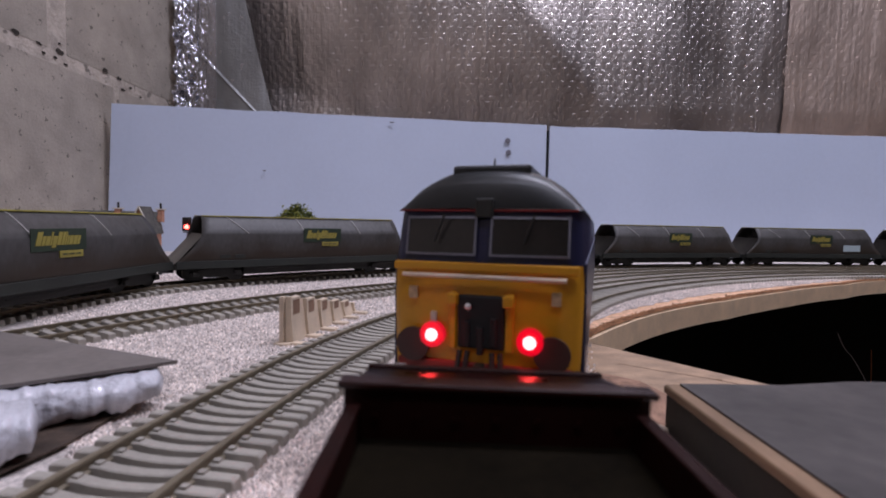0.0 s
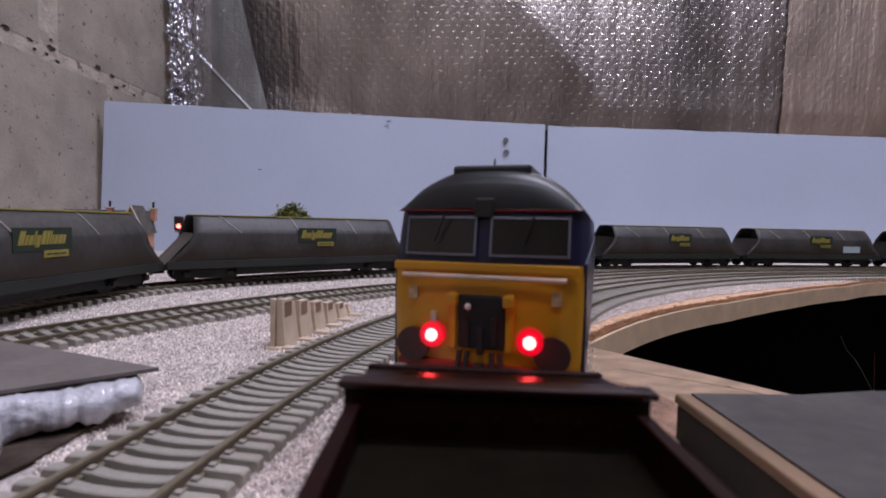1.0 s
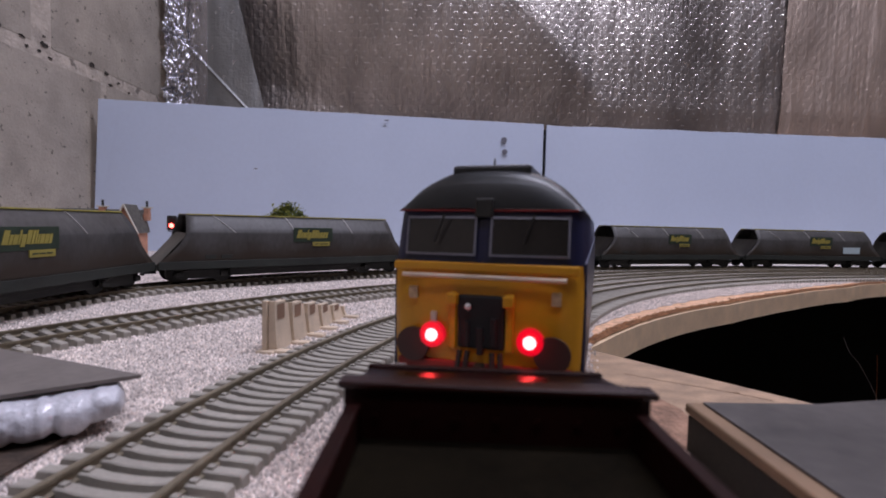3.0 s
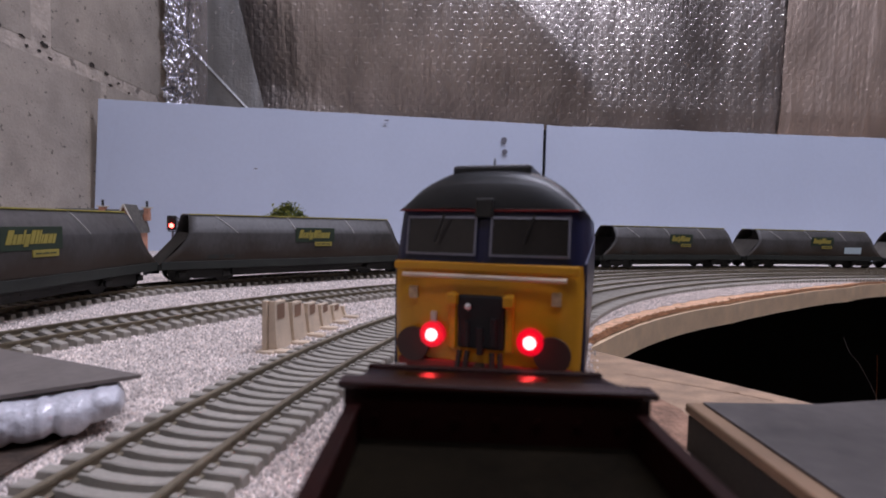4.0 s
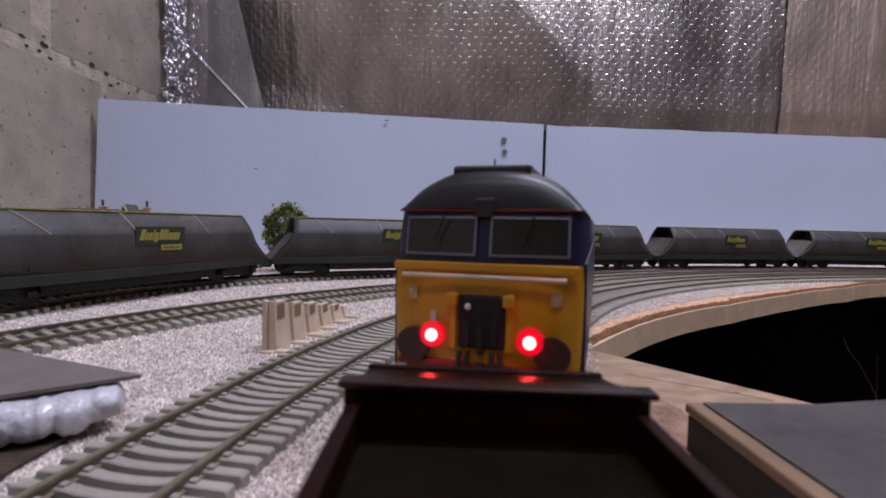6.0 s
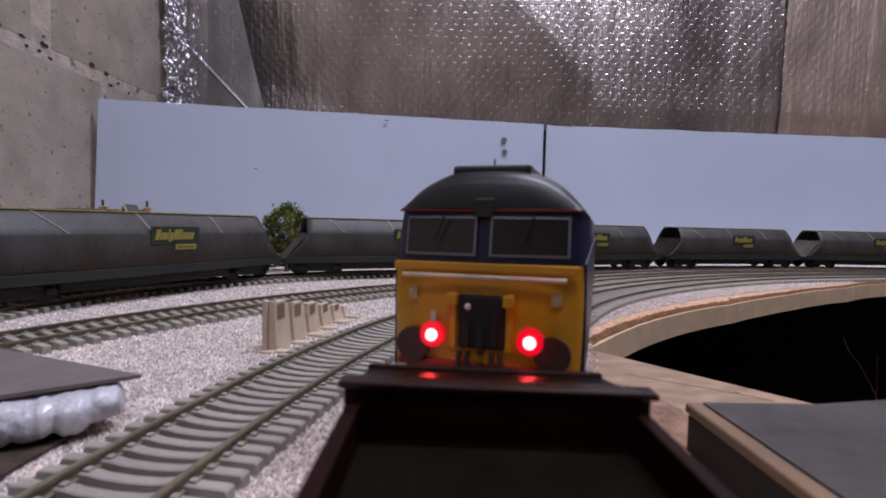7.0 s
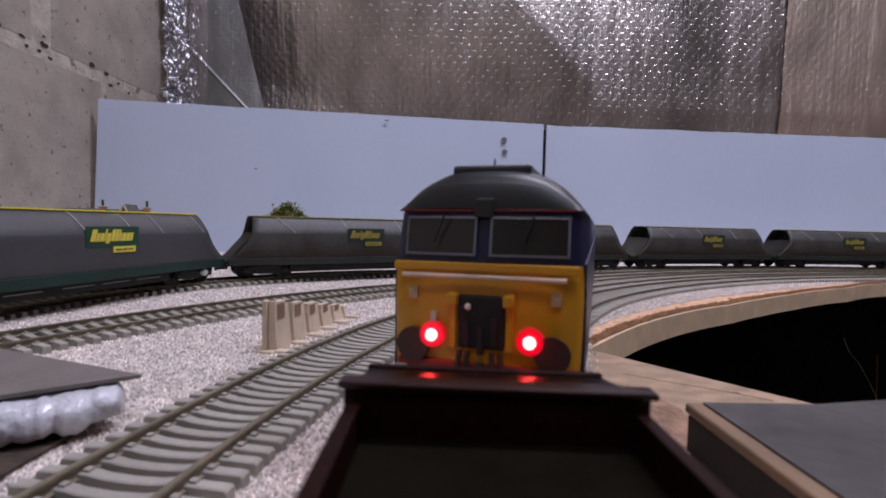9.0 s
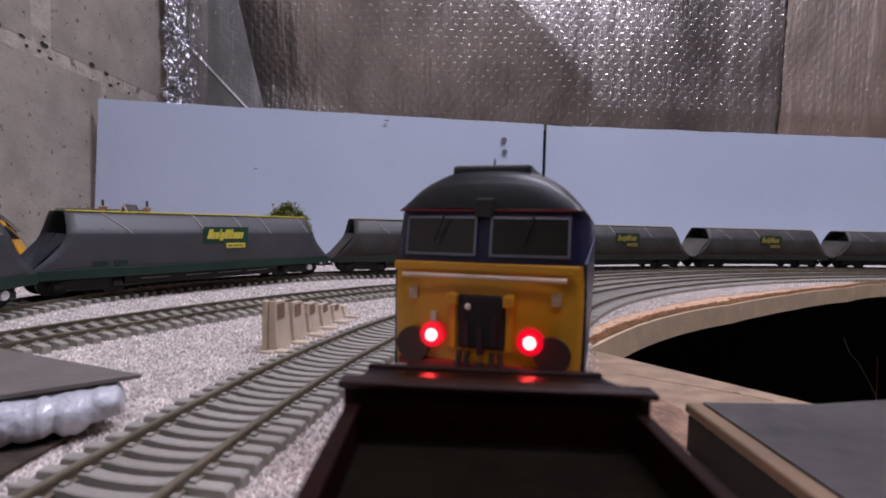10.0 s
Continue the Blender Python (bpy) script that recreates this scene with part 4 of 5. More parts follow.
    # nose details
    part("handrail", rod((-0.0145, -0.0009, 0.0302), (0.0145, -0.0009, 0.0302), 0.0004, seg=8), M_TAN, lo, "pale grab rail")
    part("nose_fold", box(-0.0165, 0.0165, -0.0004, 0.0008, 0.0310, 0.0326, 0.0003), M_LYEL, lo)
    rec = part("gangway_recess", box(-0.0042, 0.0042, -0.0005, 0.0006, 0.0175, 0.0270, 0.0004), M_JOINT, lo, "black equipment recess")
    for x, z0, z1 in ((-0.0024, 0.0178, 0.0225), (0.0, 0.0165, 0.0215), (0.0024, 0.0180, 0.0232)):
        part("recess_fitting", box(x - 0.0006, x + 0.0006, -0.0010, 0.0, z0, z1, 0.0003), M_JOINT, rec)
    for sx in (-1, 1):
        part("recess_post", box(sx * 0.0051 - 0.0007, sx * 0.0051 + 0.0007, -0.0006, 0.0006, 0.0172, 0.0274, 0.0003), M_LYEL, lo)
        part("jumper_box", box(sx * 0.0050 - 0.0010, sx * 0.0050 + 0.0010, -0.0018, 0.0000, 0.0252, 0.0272, 0.0003), M_LYEL, lo)
        part("data_label", box(sx * 0.0128 - 0.0008, sx * 0.0128 + 0.0008, -0.0001, 0.0010, 0.0258, 0.0280), M_LABEL, lo, "small pale data label")
        # lamp cluster; the wide lens disc glows to imitate the lamp's halo
        rim = part("lamp_housing", rod((sx * 0.0087, 0.0008, 0.0196), (sx * 0.0087, -0.0012, 0.0196), 0.0023, seg=20), M_LENS, lo, "dark red lamp lens, set glowing for the lamp's halo")
        bm = bmesh.new()
        bmesh.ops.create_uvsphere(bm, u_segments=16, v_segments=10, radius=0.00112, matrix=Matrix.Translation((sx * 0.0087, -0.0015, 0.0196)))
        part("tail_lamp", bm, M_LAMP, rim, "lit red tail lamp", smooth=True)
        # buffer
        bm = rod((sx * 0.0124, 0.0012, 0.0176), (sx * 0.0124, -0.0004, 0.0176), 0.0016, seg=14)
        rod((sx * 0.0124, -0.0004, 0.0176), (sx * 0.0124, -0.0011, 0.0176), 0.0031, bm, 28)
        part("buffer", bm, M_BUFFER, lo, "round dark buffer")
        for dx in (0.0022, 0.0036):
            part("brake_hose", rod((sx * dx, -0.0008, 0.0172), (sx * (dx + 0.0004), -0.0022, 0.0125), 0.0005, seg=8), M_BLACK, lo)
        part("bogie", box(sx * 0.0150 - 0.0015, sx * 0.0150 + 0.0015, 0.020, 0.085, 0.0025, 0.0095, 0.0006), M_BLACK, lo)
        part("bogie", box(sx * 0.0150 - 0.0015, sx * 0.0150 + 0.0015, 0.165, 0.230, 0.0025, 0.0095, 0.0006), M_BLACK, lo)
    part("lamp_iron", box(-0.0092, -0.0082, -0.0006, 0.0004, 0.0216, 0.0236), M_STONEW, lo)
    bm = bmesh.new()
    bmesh.ops.create_uvsphere(bm, u_segments=10, v_segments=8, radius=0.0006, matrix=Matrix.Translation((-0.0022, -0.0009, 0.0250)))
    part("head_lamp", bm, M_WHITE, rec, "small clear lamp", smooth=True)
    part("buffer_beam", box(-0.0155, 0.0155, -0.0006, 0.0016, 0.0100, 0.0150, 0.0004), M_RED, lo, "red buffer beam")
    part("coupling_hook", box(-0.0009, 0.0009, -0.0040, 0.0002, 0.0130, 0.0150, 0.0003), M_BLACK, lo)
    part("coupling_bar", box(-0.0020, 0.0020, -0.0120, 0.0, 0.0060, 0.0075, 0.0003), M_BLACK, lo)
    part("underframe", box(-0.0150, 0.0150, 0.002, 0.248, 0.0070, 0.0110, 0.0004), M_BLACK, lo)
    for y in (0.035, 0.070, 0.180, 0.215):
        bm = rod((-0.009, y, 0.0068), (0.009, y, 0.0068), 0.0008, seg=8)
        for x in (-0.0086, 0.0086):
            rod((x - 0.0011, y, 0.0068), (x + 0.0011, y, 0.0068), 0.0068, bm, 20)
        part("wheelset", bm, M_BLACK, lo)
    return lo


loco = locomotive()
LOCO_AT = pose(0.0072, 0.0835, RAIL, 0, -0.6, -17.8)


def carrier_wagon():
    w = thing("open_wagon", "dark maroon low-sided open wagon behind the locomotive", "wagon")
    h = 0.0166
    top = 0.0212
    for sx in (-1, 1):
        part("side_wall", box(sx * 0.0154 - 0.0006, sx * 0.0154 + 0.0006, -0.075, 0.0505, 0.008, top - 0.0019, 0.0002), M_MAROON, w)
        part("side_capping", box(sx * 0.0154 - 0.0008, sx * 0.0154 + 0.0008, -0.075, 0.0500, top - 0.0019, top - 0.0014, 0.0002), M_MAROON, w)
    # dark rivet heads along the inner end wall
    for k in range(7):
        x = -0.0132 + k * 0.0044
        part("rivet", rod((x, 0.0508, 0.0182), (x, 0.0504, 0.0182), 0.0004, seg=8), M_MAROON, w)
    part("end_wall", box(-h, h, 0.0508, 0.0520, 0.008, top, 0.0002), M_MAROON, w)
    part("end_capping", box(-h - 0.0006, h + 0.0006, 0.0502, 0.0530, top, top + 0.0008, 0.00025), M_CAPPING, w, "glossy maroon end capping")
    bm = bmesh.new()
    v = [bm.verts.new(c) for c in ((-0.0160, 0.0530, top - 0.0002), (0.0160, 0.0530, top - 0.0002), (0.0158, 0.0652, top - 0.0022), (-0.0158, 0.0652, top - 0.0022))]
    f = bm.faces.new(v)
    bmesh.ops.solidify(bm, geom=[f], thickness=0.0008)
    part("end_slope", bm, M_CAPPING, w, "sloping maroon end plate")
    part("end_lip", box(-0.0162, 0.0162, 0.0650, 0.0664, top - 0.0034, top - 0.0018, 0.0003), M_MAROON, w)
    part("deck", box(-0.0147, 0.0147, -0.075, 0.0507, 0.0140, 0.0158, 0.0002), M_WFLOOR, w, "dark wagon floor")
    part("end_wall", box(-h, h, -0.0762, -0.0750, 0.008, top, 0.0002), M_MAROON, w)
    part("headstock", box(-0.0150, 0.0150, 0.0560, 0.0640, 0.0085, 0.0178, 0.0003), M_MAROON, w)
    part("underframe", box(-0.0120, 0.0120, -0.070, 0.060, 0.0065, 0.0090, 0.0003), M_BLACK, w)
    for sx in (-1, 1):
        bm = rod((sx * 0.0115, 0.0630, 0.0125), (sx * 0.0115, 0.0680, 0.0125), 0.0010, seg=10)
        rod((sx * 0.0115, 0.0680, 0.0125), (sx * 0.0115, 0.0687, 0.0125), 0.0026, bm, 16)
        part("buffer", bm, M_BLACK, w)
    bm = bmesh.new()
    bmesh.ops.create_uvsphere(bm, u_segments=20, v_segments=12, radius=0.0029, matrix=Matrix.Translation((-0.0121, 0.0690, 0.0158)) @ Matrix.Diagonal((1.15, 0.5, 1, 1)))
    part("buffer_head", bm, M_DULL, w, "grey domed buffer head", smooth=True)
    for y in (-0.055, 0.035):
        bm = rod((-0.009, y, 0.0062), (0.009, y, 0.0062), 0.0008, seg=8)
        for x in (-0.0086, 0.0086):
            rod((x - 0.0011, y, 0.0062), (x + 0.0011, y, 0.0062), 0.0062, bm, 20)
        part("wheelset", bm, M_BLACK, w)
    return w


carrier = carrier_wagon()
CARRIER_AT = pose(0.0059, 0.0, RAIL, 0, 1.0, 0)

# ---- things behind the train ----


def brick_house():
    m = pose(-0.290, 0.432, 0.0013, 0, 0, 14)
    h = thing("brick_house", "small red brick model house with slate roof and gables", "house", m=m)
    # walls: long range with a gabled front wing

    def gable_block(x0, x1, y0, y1, eave, ridge, along_x, name):
        bm = bmesh.new()
        b = [bm.verts.new((x, y, z)) for z in (0, eave) for x, y in ((x0, y0), (x1, y0), (x1, y1), (x0, y1))]
        if along_x:
            r = [bm.verts.new((x0, (y0 + y1) / 2, ridge)), bm.verts.new((x1, (y0 + y1) / 2, ridge))]
            fs = [(0, 1, 5, 4), (2, 3, 7, 6)]
            bm.faces.new((b[0], b[4], r[0], b[7], b[3]))
            bm.faces.new((b[1], b[2], b[6], r[1], b[5]))
        else:
            r = [bm.verts.new(((x0 + x1) / 2, y0, ridge)), bm.verts.new(((x0 + x1) / 2, y1, ridge))]
            fs = [(1, 2, 6, 5), (3, 0, 4, 7)]
            bm.faces.new((b[0], b[1], b[5], r[0], b[4]))
            bm.faces.new((b[2], b[3], b[7], r[1], b[6]))
        for f in fs:
            bm.faces.new([b[i] for i in f])
        bmesh.ops.recalc_face_normals(bm, faces=bm.faces)
        part("wall", bm, M_BRICKS, h, "red brick wall")
        # roof planes with thickness and overhang
        ov = 0.0022
        for s in (-1, 1):
            bm = bmesh.new()
            if along_x:
                ym, yh = (y0 + y1) / 2, (y1 - y0) / 2 + ov
                k = (ridge - eave) / ((y1 - y0) / 2)
                q = [(x0 - ov, ym, ridge), (x1 + ov, ym, ridge), (x1 + ov, ym + s * yh, ridge - k * yh), (x0 - ov, ym + s * yh, ridge - k * yh)]
            else:
                xm, xh = (x0 + x1) / 2, (x1 - x0) / 2 + ov
                k = (ridge - eave) / ((x1 - x0) / 2)
                q = [(xm, y0 - ov, ridge), (xm, y1 + ov, ridge), (xm + s * xh, y1 + ov, ridge - k * xh), (xm + s * xh, y0 - ov, ridge - k * xh)]
            f = bm.faces.new([bm.verts.new((a, b_, c + 0.0008)) for a, b_, c in q])
            bmesh.ops.solidify(bm, geom=[f], thickness=0.0010)
            part("roof", bm, M_SLATE, h, "grey slate roof slope")
            if not along_x:
                a, c = Vector(q[0]), Vector(q[3])
                part("barge_board", rod(a + Vector((0, -0.0006, 0.0004)), c + Vector((0, -0.0006, 0.0004)), 0.0009, seg=6), M_STONEW, h, "pale barge board")

    gable_block(-0.068, 0.016, 0.0, 0.026, 0.032, 0.049, True, "range")
    gable_block(-0.002, 0.022, -0.014, 0.012, 0.032, 0.0535, False, "wing")
    for x, y in ((-0.024, 0.013), (0.020, 0.016)):
        part("chimney", box(x - 0.003, x + 0.003, y - 0.003, y + 0.003, 0.040, 0.0515, 0.0004), M_BRICKS, h)
        part("chimney_cap", box(x - 0.0048, x + 0.0048, y - 0.0036, y + 0.0036, 0.0515, 0.0528, 0.0003), M_STONEW, h, "pale chimney cap")
        part("chimney_pot", rod((x, y, 0.0528), (x, y, 0.0582), 0.0012, seg=10), M_BLACK, h, "dark chimney pot")
    for x, y, z, ww, hh in ((0.010, -0.0142, 0.026, 0.0045, 0.009), (0.010, -0.0142, 0.008, 0.0045, 0.009), (-0.012, -0.0002, 0.012, 0.005, 0.008), (-0.030, -0.0002, 0.012, 0.005, 0.008), (-0.046, -0.0002, 0.012, 0.005, 0.008), (-0.062, -0.0002, 0.024, 0.005, 0.008)):
        fr = part("window", box(x - ww / 2, x + ww / 2, y - 0.0006, y + 0.0004, z - hh / 2, z + hh / 2, 0.0001), M_STONEW, h, "pale stone window surround")
        for s in (-1, 1):
            part("pane", box(x + s * ww / 4 - ww / 5, x + s * ww / 4 + ww / 5, y - 0.0008, y, z - hh / 2 + 0.0008, z + hh / 2 - 0.0008), M_GLASS, fr)
    part("porch", box(-0.020, -0.004, -0.010, 0.0, 0.0, 0.018, 0.0003), M_BRICKS, h)
    part("porch_roof", box(-0.022, -0.003, -0.012, 0.001, 0.018, 0.0195, 0.0002), M_SLATE, h)
    part("down_pipe", rod((-0.0018, -0.0150, 0.0), (-0.0018, -0.0150, 0.032), 0.0006, seg=6), M_STONEW, h)
    for ob in h.children_recursive:
        for v in ob.data.vertices:
            v.co.x *= 0.8
    return h


brick_house()


def colour_light_signal():
    s = thing("railway_signal", "black colour-light signal showing red, with ladder", "signal", m=pose(-0.1870, 0.332, 0.0013, 0, 0, 22))
    part("mast", rod((0, 0, 0), (0, 0, 0.030), 0.0008, seg=10), M_GREYF, s)
    part("base", box(-0.003, 0.003, -0.003, 0.003, 0, 0.003, 0.0003), M_BLACK, s)
    hd = part("signal_head", box(-0.0034, 0.0024, -0.0020, 0.0012, 0.0302, 0.0402, 0.0006), M_BLACK, s, "black signal head")
    for z in (0.0384, 0.0332):
        part("hood", rod((-0.0005, -0.0018, z), (-0.0005, -0.0036, z), 0.0014, seg=14), M_BLACK if z > 0.035 else M_SIGRED, hd)
    bm = bmesh.new()
    bmesh.ops.create_uvsphere(bm, u_segments=12, v_segments=8, radius=0.0013, matrix=Matrix.Translation((-0.0005, -0.0034, 0.0336)))
    part("red_aspect", bm, M_SIGRED, hd, "lit red signal aspect", smooth=True)
    part("junction_box", box(-0.0012, 0.0012, -0.0018, 0.0, 0.020, 0.0235, 0.0002), M_BLACK, s)
    lad = part("ladder", rod((0.0030, 0.001, 0.0), (0.0030, 0.001, 0.039), 0.00035, seg=6), M_BLACK, s)
    part("ladder_rail", rod((0.0058, 0.001, 0.0), (0.0058, 0.001, 0.039), 0.00035, seg=6), M_BLACK, lad)
    for i in range(13):
        part("rung", rod((0.0030, 0.001, 0.003 + i * 0.0029), (0.0058, 0.001, 0.003 + i * 0.0029), 0.00028, seg=5), M_BLACK, lad)
    part("platform", box(-0.003, 0.006, -0.001, 0.004, 0.0292, 0.0298), M_BLACK, s)
    for ob in s.children_recursive:
        for v in ob.data.vertices:
            if v.co.z > 0.01:
                v.co.z += 0.0046
    return s


colour_light_signal()


def little_tree():
    t = thing("model_tree", "small bushy green model tree", "tree", m=pose(-0.132, 0.405, 0.0013))
    bm = rod((0, 0, 0), (0.001, 0, 0.022), 0.0022, seg=10, r2=0.0012)
    for a in range(7):
        q = a * 0.9
        rod((0.0005, 0, 0.014 + a * 0.001), (0.010 * math.cos(q), 0.010 * math.sin(q), 0.026 + 0.003 * (a % 3)), 0.0009, bm, 6, 0.0004)
    part("trunk", bm, M_TRUNK, t)
    rng = np.random.default_rng(8)
    for mat, seed, cnt in ((M_LEAF, 1, 3600), (M_LEAF2, 2, 2200)):
        vs, fs = [], []
        clumps = [(rng.normal(size=3), rng.uniform(0.5, 1.0)) for _ in range(60)]
        for i in range(cnt):
            d, r = clumps[rng.integers(len(clumps))]
            d = d / np.linalg.norm(d)
            c = d * np.array([0.0175, 0.0175, 0.0215]) * r ** 0.4 + rng.normal(size=3) * 0.0021 + (0.0, 0, 0.0345)
            if c[2] < 0.012:
                continue
            sz = rng.uniform(0.0007, 0.0016)
            a, b = rng.normal(size=3), rng.normal(size=3)
            a, b = a / np.linalg.norm(a) * sz, b / np.linalg.norm(b) * sz
            k = len(vs)
            vs += [c + a, c + b, c - a * 0.8, c - b * 0.9]
            fs.append((k, k + 1, k + 2, k + 3))
        mesh_part("crown", vs, fs, mat, t)
    return t


little_tree()


def yellow_engine():
    e = thing("parked_locomotive", "amber yellow locomotive cab parked behind the hopper train", "locomotive", m=pose(-0.272, 0.315, RAIL, 0, 0, -52))
    # end faces the way on (+y)
    part("cab", box(-0.0165, 0.0165, -0.060, 0.0, 0.010, 0.038, 0.0016), M_AMBER, e, "amber yellow cab")
    bm = bmesh.new()
    arch = [(u * 0.0165, 0.0375 + 0.0085 * (1 - abs(u) ** 2.2)) for u in np.linspace(-1, 1, 17)]
    rows = [[bm.verts.new((x, y, z)) for x, z in arch] for y in (-0.060, 0.0)]
    for i in range(16):
        bm.faces.new((rows[0][i], rows[0][i + 1], rows[1][i + 1], rows[1][i]))
    for r in rows:
        bm.faces.new(r)
    bmesh.ops.recalc_face_normals(bm, faces=bm.faces)
    part("roof", bm, M_ROOF, e, "dark grey curved roof")
    for x in (-0.0085, 0.0085):
        part("window", box(x - 0.0060, x + 0.0060, -0.0004, 0.0005, 0.0285, 0.0375, 0.0003), M_GLASS, e)
    for y0, y1 in ((-0.0115, -0.0025), (-0.034, -0.026)):
        part("side_window", box(0.0162, 0.0168, y0, y1, 0.0245, 0.0325, 0.0003), M_GLASS, e)
        part("window_surround", box(0.0160, 0.0166, y0 - 0.0008, y1 + 0.0008, 0.0237, 0.0333, 0.0003), M_ROOF, e)
    part("buffer_beam", box(-0.0165, 0.0165, -0.001, 0.0012, 0.0095, 0.0150, 0.0004), M_BLACK, e)
    part("underframe", box(-0.0145, 0.0145, -0.060, 0.0, 0.0, 0.0105, 0.0006), M_BLACK, e)
    for x in (-0.0115, 0.0115):
        bm = rod((x, 0, 0.0125), (x, 0.005, 0.0125), 0.001, seg=10)
        rod((x, 0.005, 0.0125), (x, 0.0058, 0.0125), 0.0018, bm, 14)
        part("buffer", bm, M_BLACK, e)
    # the front above the waist leans back
    for ob in e.children_recursive:
        for v in ob.data.vertices:
            if v.co.z > 0.022:
                v.co.y -= (v.co.z - 0.022) * 0.75
                v.co.z = 0.022 + (v.co.z - 0.022) * 0.88
    return e


yellow_engine()
bm = box(-0.0158, 0.0158, -0.10, 0.04, 0.0024, RAIL)
ob = part("siding_track", bm, M_SLEEPER)
ob.matrix_world = pose(-0.272, 0.315, 0, 0, 0, -52)
tagged(ob, "short grey siding track under the parked locomotive", "track")


# ---- clutter near the camera ----


def ribbed_barrier():
    """A cream moulded retaining piece with ribs and feet, lower towards its far end."""
    a, b = Vector((-0.0562, 0.1560, 0)), Vector((-0.0455, 0.2200, 0))
    d = b - a
    L = d.length
    m = Matrix.Translation((a.x, a.y, 0.0013)) @ Euler((0, 0, math.atan2(-d.x, d.y))).to_matrix().to_4x4()
    t = thing("retaining_wall_piece", "cream plastic ribbed retaining wall piece standing on the ballast", "wall piece", m=m)

    def hgt(y):
        return float(np.interp(y / L, [0, 1], [0.0170, 0.0046]))

    bm = bmesh.new()
    n = 12
    for i in range(n):
        y0, y1 = L * i / n, L * (i + 1) / n
        for q in (0,):
            v = [bm.verts.new((x, y, z)) for x, y, z in ((0.0022, y0, 0), (0.0022, y1, 0), (0.0004, y1, hgt(y1)), (0.0004, y0, hgt(y0)), (-0.0008, y0, 0), (-0.0008, y1, 0), (-0.0008, y1, hgt(y1)), (-0.0008, y0, hgt(y0)))]
            for f in ((0, 1, 2, 3), (7, 6, 5, 4), (3, 2, 6, 7), (0, 4, 5, 1)):
                bm.faces.new([v[k] for k in f])
            if i == 0:
                bm.faces.new((v[0], v[3], v[7], v[4]))
            if i == n - 1:
                bm.faces.new((v[1], v[5], v[6], v[2]))
    bmesh.ops.remove_doubles(bm, verts=bm.verts, dist=1e-6)
    bmesh.ops.recalc_face_normals(bm, faces=bm.faces)
    part("back_plate", bm, M_TAN, t)
    for i in range(6):
        y = L * i / 5.3
        h = hgt(y)
        bm = bmesh.new()
        prof = [(0, 0), (0.0032, 0), (0.0030, 0.0010), (0.0022, h * 0.6), (0.0020, h), (0, h)]
        s0 = [bm.verts.new((x, y - 0.0007, z)) for x, z in prof]
        s1 = [bm.verts.new((x, y + 0.0007, z)) for x, z in prof]
        bm.faces.new(s0)
        bm.faces.new(s1[::-1])
        for k in range(len(prof)):
            bm.faces.new((s0[k], s1[k], s1[(k + 1) % len(prof)], s0[(k + 1) % len(prof)]))
        bmesh.ops.recalc_face_normals(bm, faces=bm.faces)
        part("rib", bm, M_TAN, t)
        part("foot", box(0.0, 0.0085, y - 0.0018, y + 0.0018, -0.0002, 0.0012, 0.0003), M_TAN, t)
        if i < 5:
            part("coping", box(-0.0008, 0.0014, y + 0.0010, y + 0.0078, h * 0.90, h * 0.965, 0.0002), M_TAN, t)
            # coloured boxes paint the shade between the feet and under the coping
            part("foot_slot", box(0.0022, 0.0066, y + 0.0019, y + 0.0042, -0.0002, 0.0006), M_BROWN, t, "dark patch for the shade between two feet")
            part("recess", box(0.0002, 0.0012, y + 0.0009, y + 0.0076, h * 0.60, h * 0.895), M_NOTCHSHADE, t, "brown patch for the shade in a recess")
    part("end_post", box(-0.0020, -0.0002, -0.0016, 0.0002, 0, 0.0172, 0.0003), M_TAN, t)
    part("end_foot", box(-0.0034, 0.0026, -0.0030, 0.0006, -0.0002, 0.0010, 0.0003), M_TAN, t)
    return t


ribbed_barrier()

tip = Vector((-0.0619, 0.0979))
e1, e2 = Vector((-0.0431, 0.0161)), Vector((-0.0165, -0.0129))
card = [tip, tip + e1 * 5, tip + e1 * 5 + e2 * 9, tip + e2 * 9]
ob = part("grey_card", prism([tuple(p) for p in card], 0.0114, 0.0122), M_CARD)
tagged(ob, "dark grey card sheet lying on foam wrap", "card")


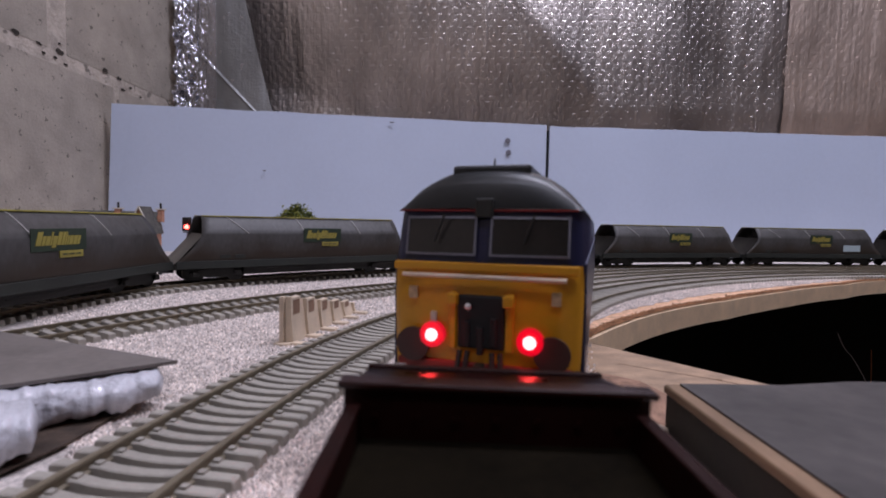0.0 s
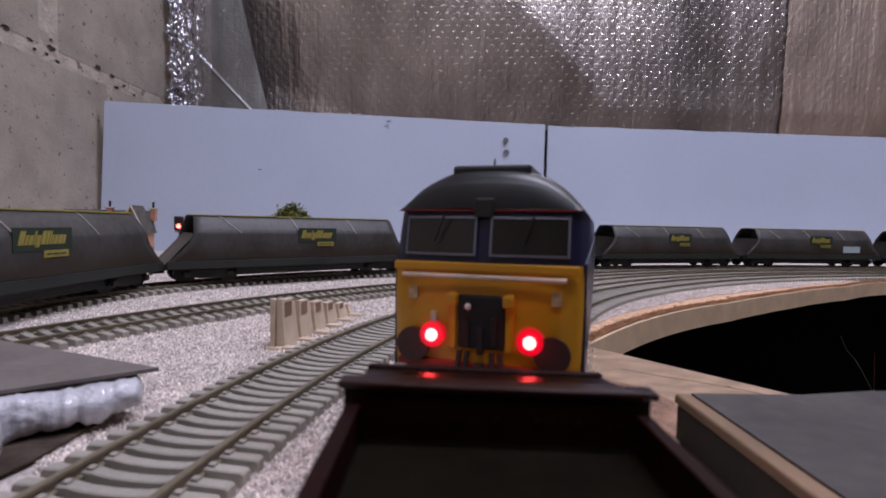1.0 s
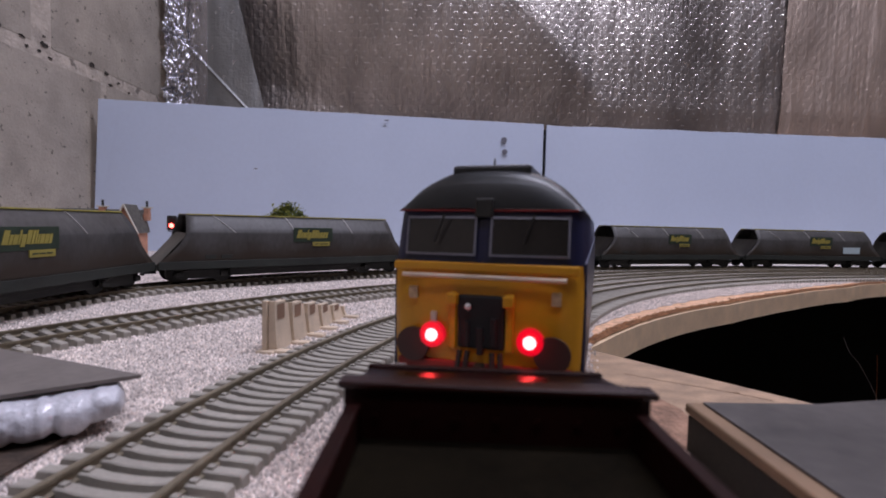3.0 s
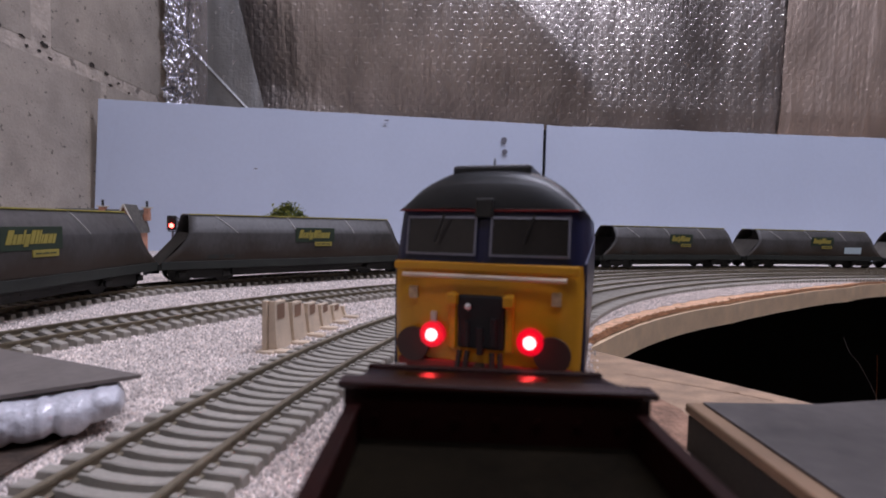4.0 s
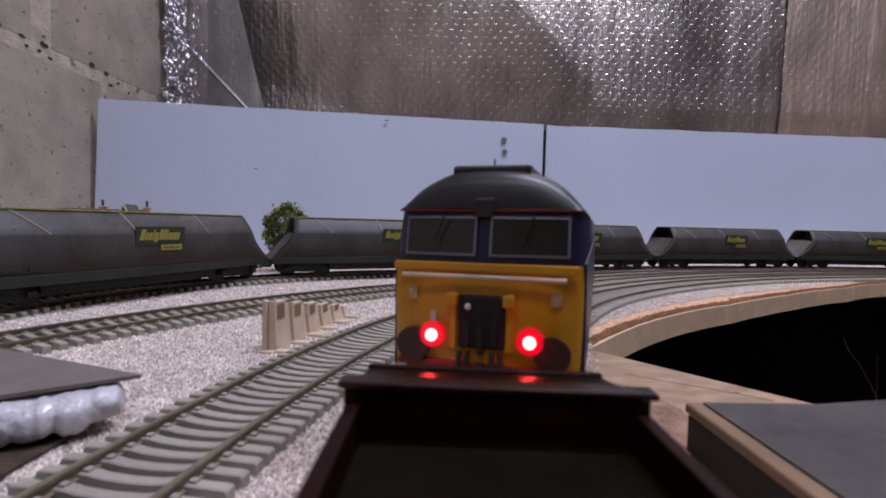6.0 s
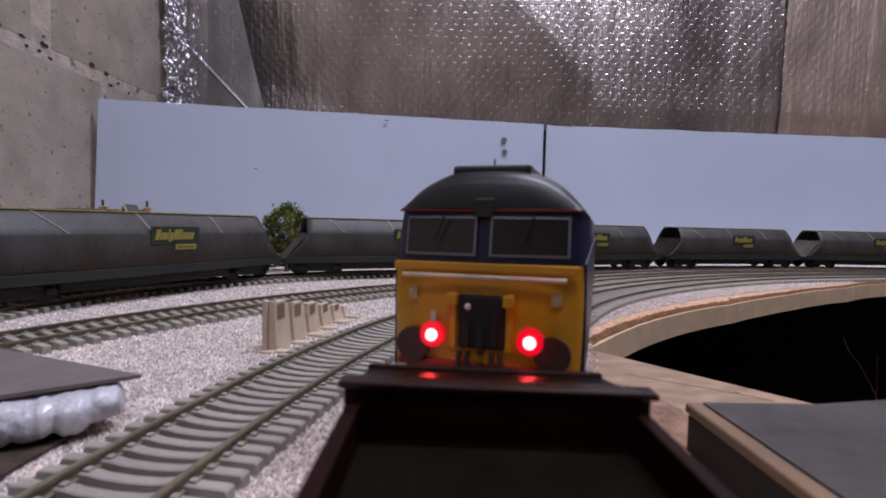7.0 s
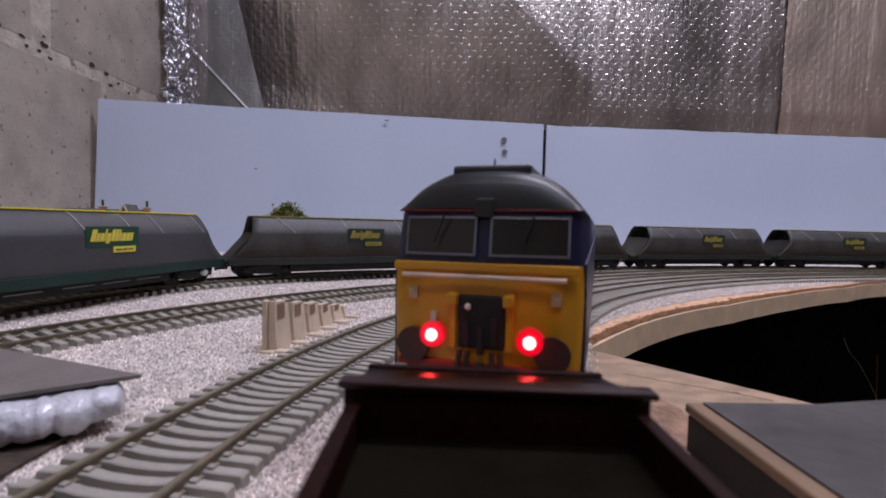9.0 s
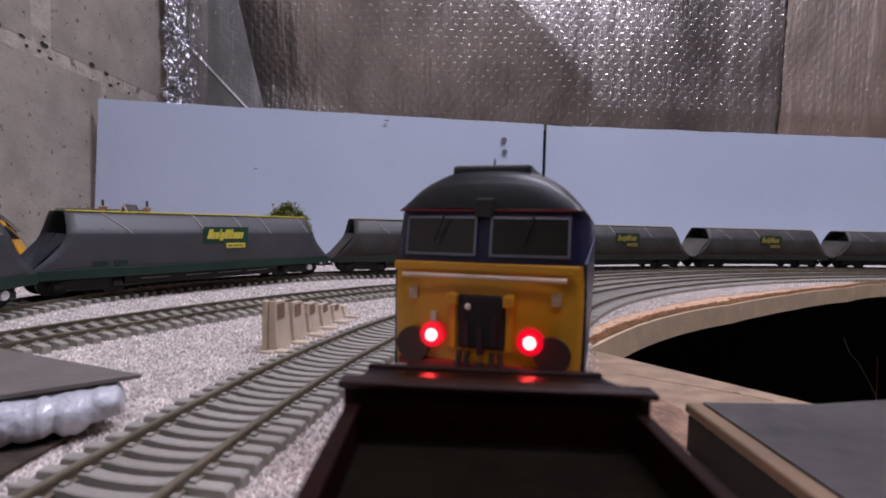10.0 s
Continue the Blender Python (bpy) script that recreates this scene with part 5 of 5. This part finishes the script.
def foam_roll(a, b, r, zc, seed, label):
    bm = bmesh.new()
    a, b = Vector(a), Vector(b)
    d = b - a
    n, k = 150, 36
    side = Vector((d.y, -d.x)).normalized()
    rows = []
    for i in range(n + 1):
        q = a + d * (i / n)
        cap = min(1, (min(i, n - i) / 3.0)) ** 0.5 if i else 0.05
        thick = r * float(np.interp(i / n, [0, 0.1, 0.4, 1], [0.74, 0.88, 1.02, 1.12]))
        mid = zc + r - thick
        row = []
        for j in range(k):
            t = 2 * math.pi * j / k
            u = math.copysign(abs(math.cos(t)) ** 0.7, math.cos(t)) * 1.5
            w = math.copysign(abs(math.sin(t)) ** 0.7, math.sin(t))
            # pleats of the wrap hang down from the top
            fold = abs(noise.noise((q.x * 240 + seed, q.y * 240, t * 0.25)))
            bump = 1 + 0.16 * noise.noise((q.x * 120 + seed, q.y * 120, t * 0.8)) + 0.32 * fold * (1.5 if w < 0.3 else 0.4) + 0.22 * abs(noise.noise((q.x * 520, q.y * 520, t * 0.35 + seed)))
            row.append(bm.verts.new((q.x + side.x * u * thick * cap * bump, q.y + side.y * u * thick * cap * bump, mid + w * thick * cap * bump)))
        rows.append(row)
    for r0, r1 in zip(rows, rows[1:]):
        for j in range(k):
            bm.faces.new((r0[j], r0[(j + 1) % k], r1[(j + 1) % k], r1[j]))
    bm.faces.new(rows[0][::-1])
    bm.faces.new(rows[-1])
    bmesh.ops.recalc_face_normals(bm, faces=bm.faces)
    return tagged(part("foam_wrap", bm, M_FOAM, smooth=True), label, "packing foam", "packing foam")


foam_roll((-0.0655, 0.0985), (-0.130, 0.0475), 0.0040, 0.0066, 1.0, "white plastic-wrapped foam roll under the grey card")
foam_roll((-0.0735, 0.0735), (-0.116, 0.034), 0.0046, 0.0066, 5.0, "white plastic-wrapped foam scrap lying beside the track")
# brown strip whose dark colour holds the shadow under the foam
slope = part("cardboard_strip", prism([(-0.0730, 0.1030), (-0.0705, 0.0920), (-0.0705, 0.0750), (-0.0780, 0.0450), (-0.16, 0.00), (-0.16, 0.06)], 0.0022, 0.0026), M_BROWN)
tagged(slope, "brown cardboard strip, darkened for the shadow beneath the foam", "cardboard")


strip = [(0.0395, 0.126), (0.047, 0.1275), (0.0545, 0.122), (0.0575, 0.112), (0.0560, 0.100), (0.0520, 0.0925), (0.0470, 0.088), (0.0395, 0.085)]
tagged(part("cork_offcut", prism(strip, 0.0009, 0.0022), M_OLDCORK), "torn pinkish cork offcut beside the track", "cork")


def side_board():
    t = thing("grey_side_board", "grey painted board with raw wooden edge beside the wagon", "board")
    bm = prism([(0.0470, 0.0900), (0.0720, 0.0905), (0.0890, 0.0940), (0.30, 0.0990), (0.30, -0.20), (0.0485, -0.20)], 0.0098, 0.0118)
    bmesh.ops.bevel(bm, geom=[e for e in bm.edges if all(v.co.x < 0.049 for v in e.verts) and abs(e.verts[0].co.y - e.verts[1].co.y) > 0.1], offset=0.0006, segments=3, affect="EDGES", profile=0.5)
    part("panel", bm, M_EDGE, t, "raw wooden board edge")
    # side face darkened by colour, standing for its shade
    part("side_face", prism([(0.0473, 0.0894), (0.0700, 0.0899), (0.0700, -0.20), (0.0488, -0.20)], 0.0022, 0.0097), M_SIDESHADE, t, "side of the board, coloured olive black for its shade")
    part("top_sheet", prism([(0.0500, 0.0895), (0.0720, 0.0900), (0.0890, 0.0935), (0.30, 0.0985), (0.30, -0.20), (0.0528, -0.20)], 0.01182, 0.0122), M_SIDEB, t, "grey board surface")
    part("batten", box(0.075, 0.085, -0.18, 0.085, 0.0, 0.0080, 0.0005), M_PLY, t)
    return t


side_board()
ob = part("wood_scrap", box(-0.003, 0.003, -0.0018, 0.0018, 0, 0.0022, 0.0006), M_TAN)
ob.matrix_world = pose(0.0445, 0.0880, 0.0011, 3, 5, 35)
tagged(ob, "small pale wood scrap on the baseboard", "scrap")
for k, (x, y) in enumerate(((-0.1029, 0.3404), (-0.155, 0.335))):
    ob = part("ballast_lump", box(-0.0034, 0.0034, -0.0012, 0.0012, 0, 0.0016, 0.0005), M_BROWN)
    ob.matrix_world = pose(x, y, 0.0013, 0, 0, 12 + 30 * k)
    tagged(ob, "dark stray chipping lying between two tracks", "chipping", "stray chippings")


def loose_wire(pts, mat, label):
    cu = bpy.data.curves.new("loose_wire", "CURVE")
    cu.dimensions, cu.bevel_depth, cu.bevel_resolution = "3D", 0.00016, 2
    sp = cu.splines.new("NURBS")
    sp.points.add(len(pts) - 1)
    for p, q in zip(sp.points, pts):
        p.co = (*q, 1)
    sp.use_endpoint_u, sp.order_u = True, 3
    cu.materials.append(mat)
    return tagged(new("loose_wire", cu), label, "wire", "wires under the board")


loose_wire([(0.254, 0.30, -0.0209), (0.2579, 0.30, -0.0306), (0.264, 0.30, -0.0358), (0.2708, 0.30, -0.0466), (0.2781, 0.30, -0.0595), (0.284, 0.30, -0.08), (0.290, 0.30, -0.30), (0.29, 0.30, -0.90)],
             M_DULL, "thin pale wire rising from below the baseboard")
loose_wire([(0.2852, 0.31, -0.034), (0.2859, 0.31, -0.044), (0.2867, 0.31, -0.063), (0.290, 0.31, -0.25), (0.295, 0.31, -0.90)], M_COPPER, "thin copper wire rising from below the baseboard")


def motions():
    back = REST.inverted()
    walk(loco, [(t, carried_pose(u) @ back @ LOCO_AT) for t, u in ROLL_ON])
    walk(carrier, [(t, carried_pose(u) @ back @ CARRIER_AT) for t, u in ROLL_ON])
    for k, wagon in TRAIN.items():
        walk(wagon, [(t, on_track("three", s + k * PERIOD, 0.0655)) for t, s in TRAIN_S])


motions()
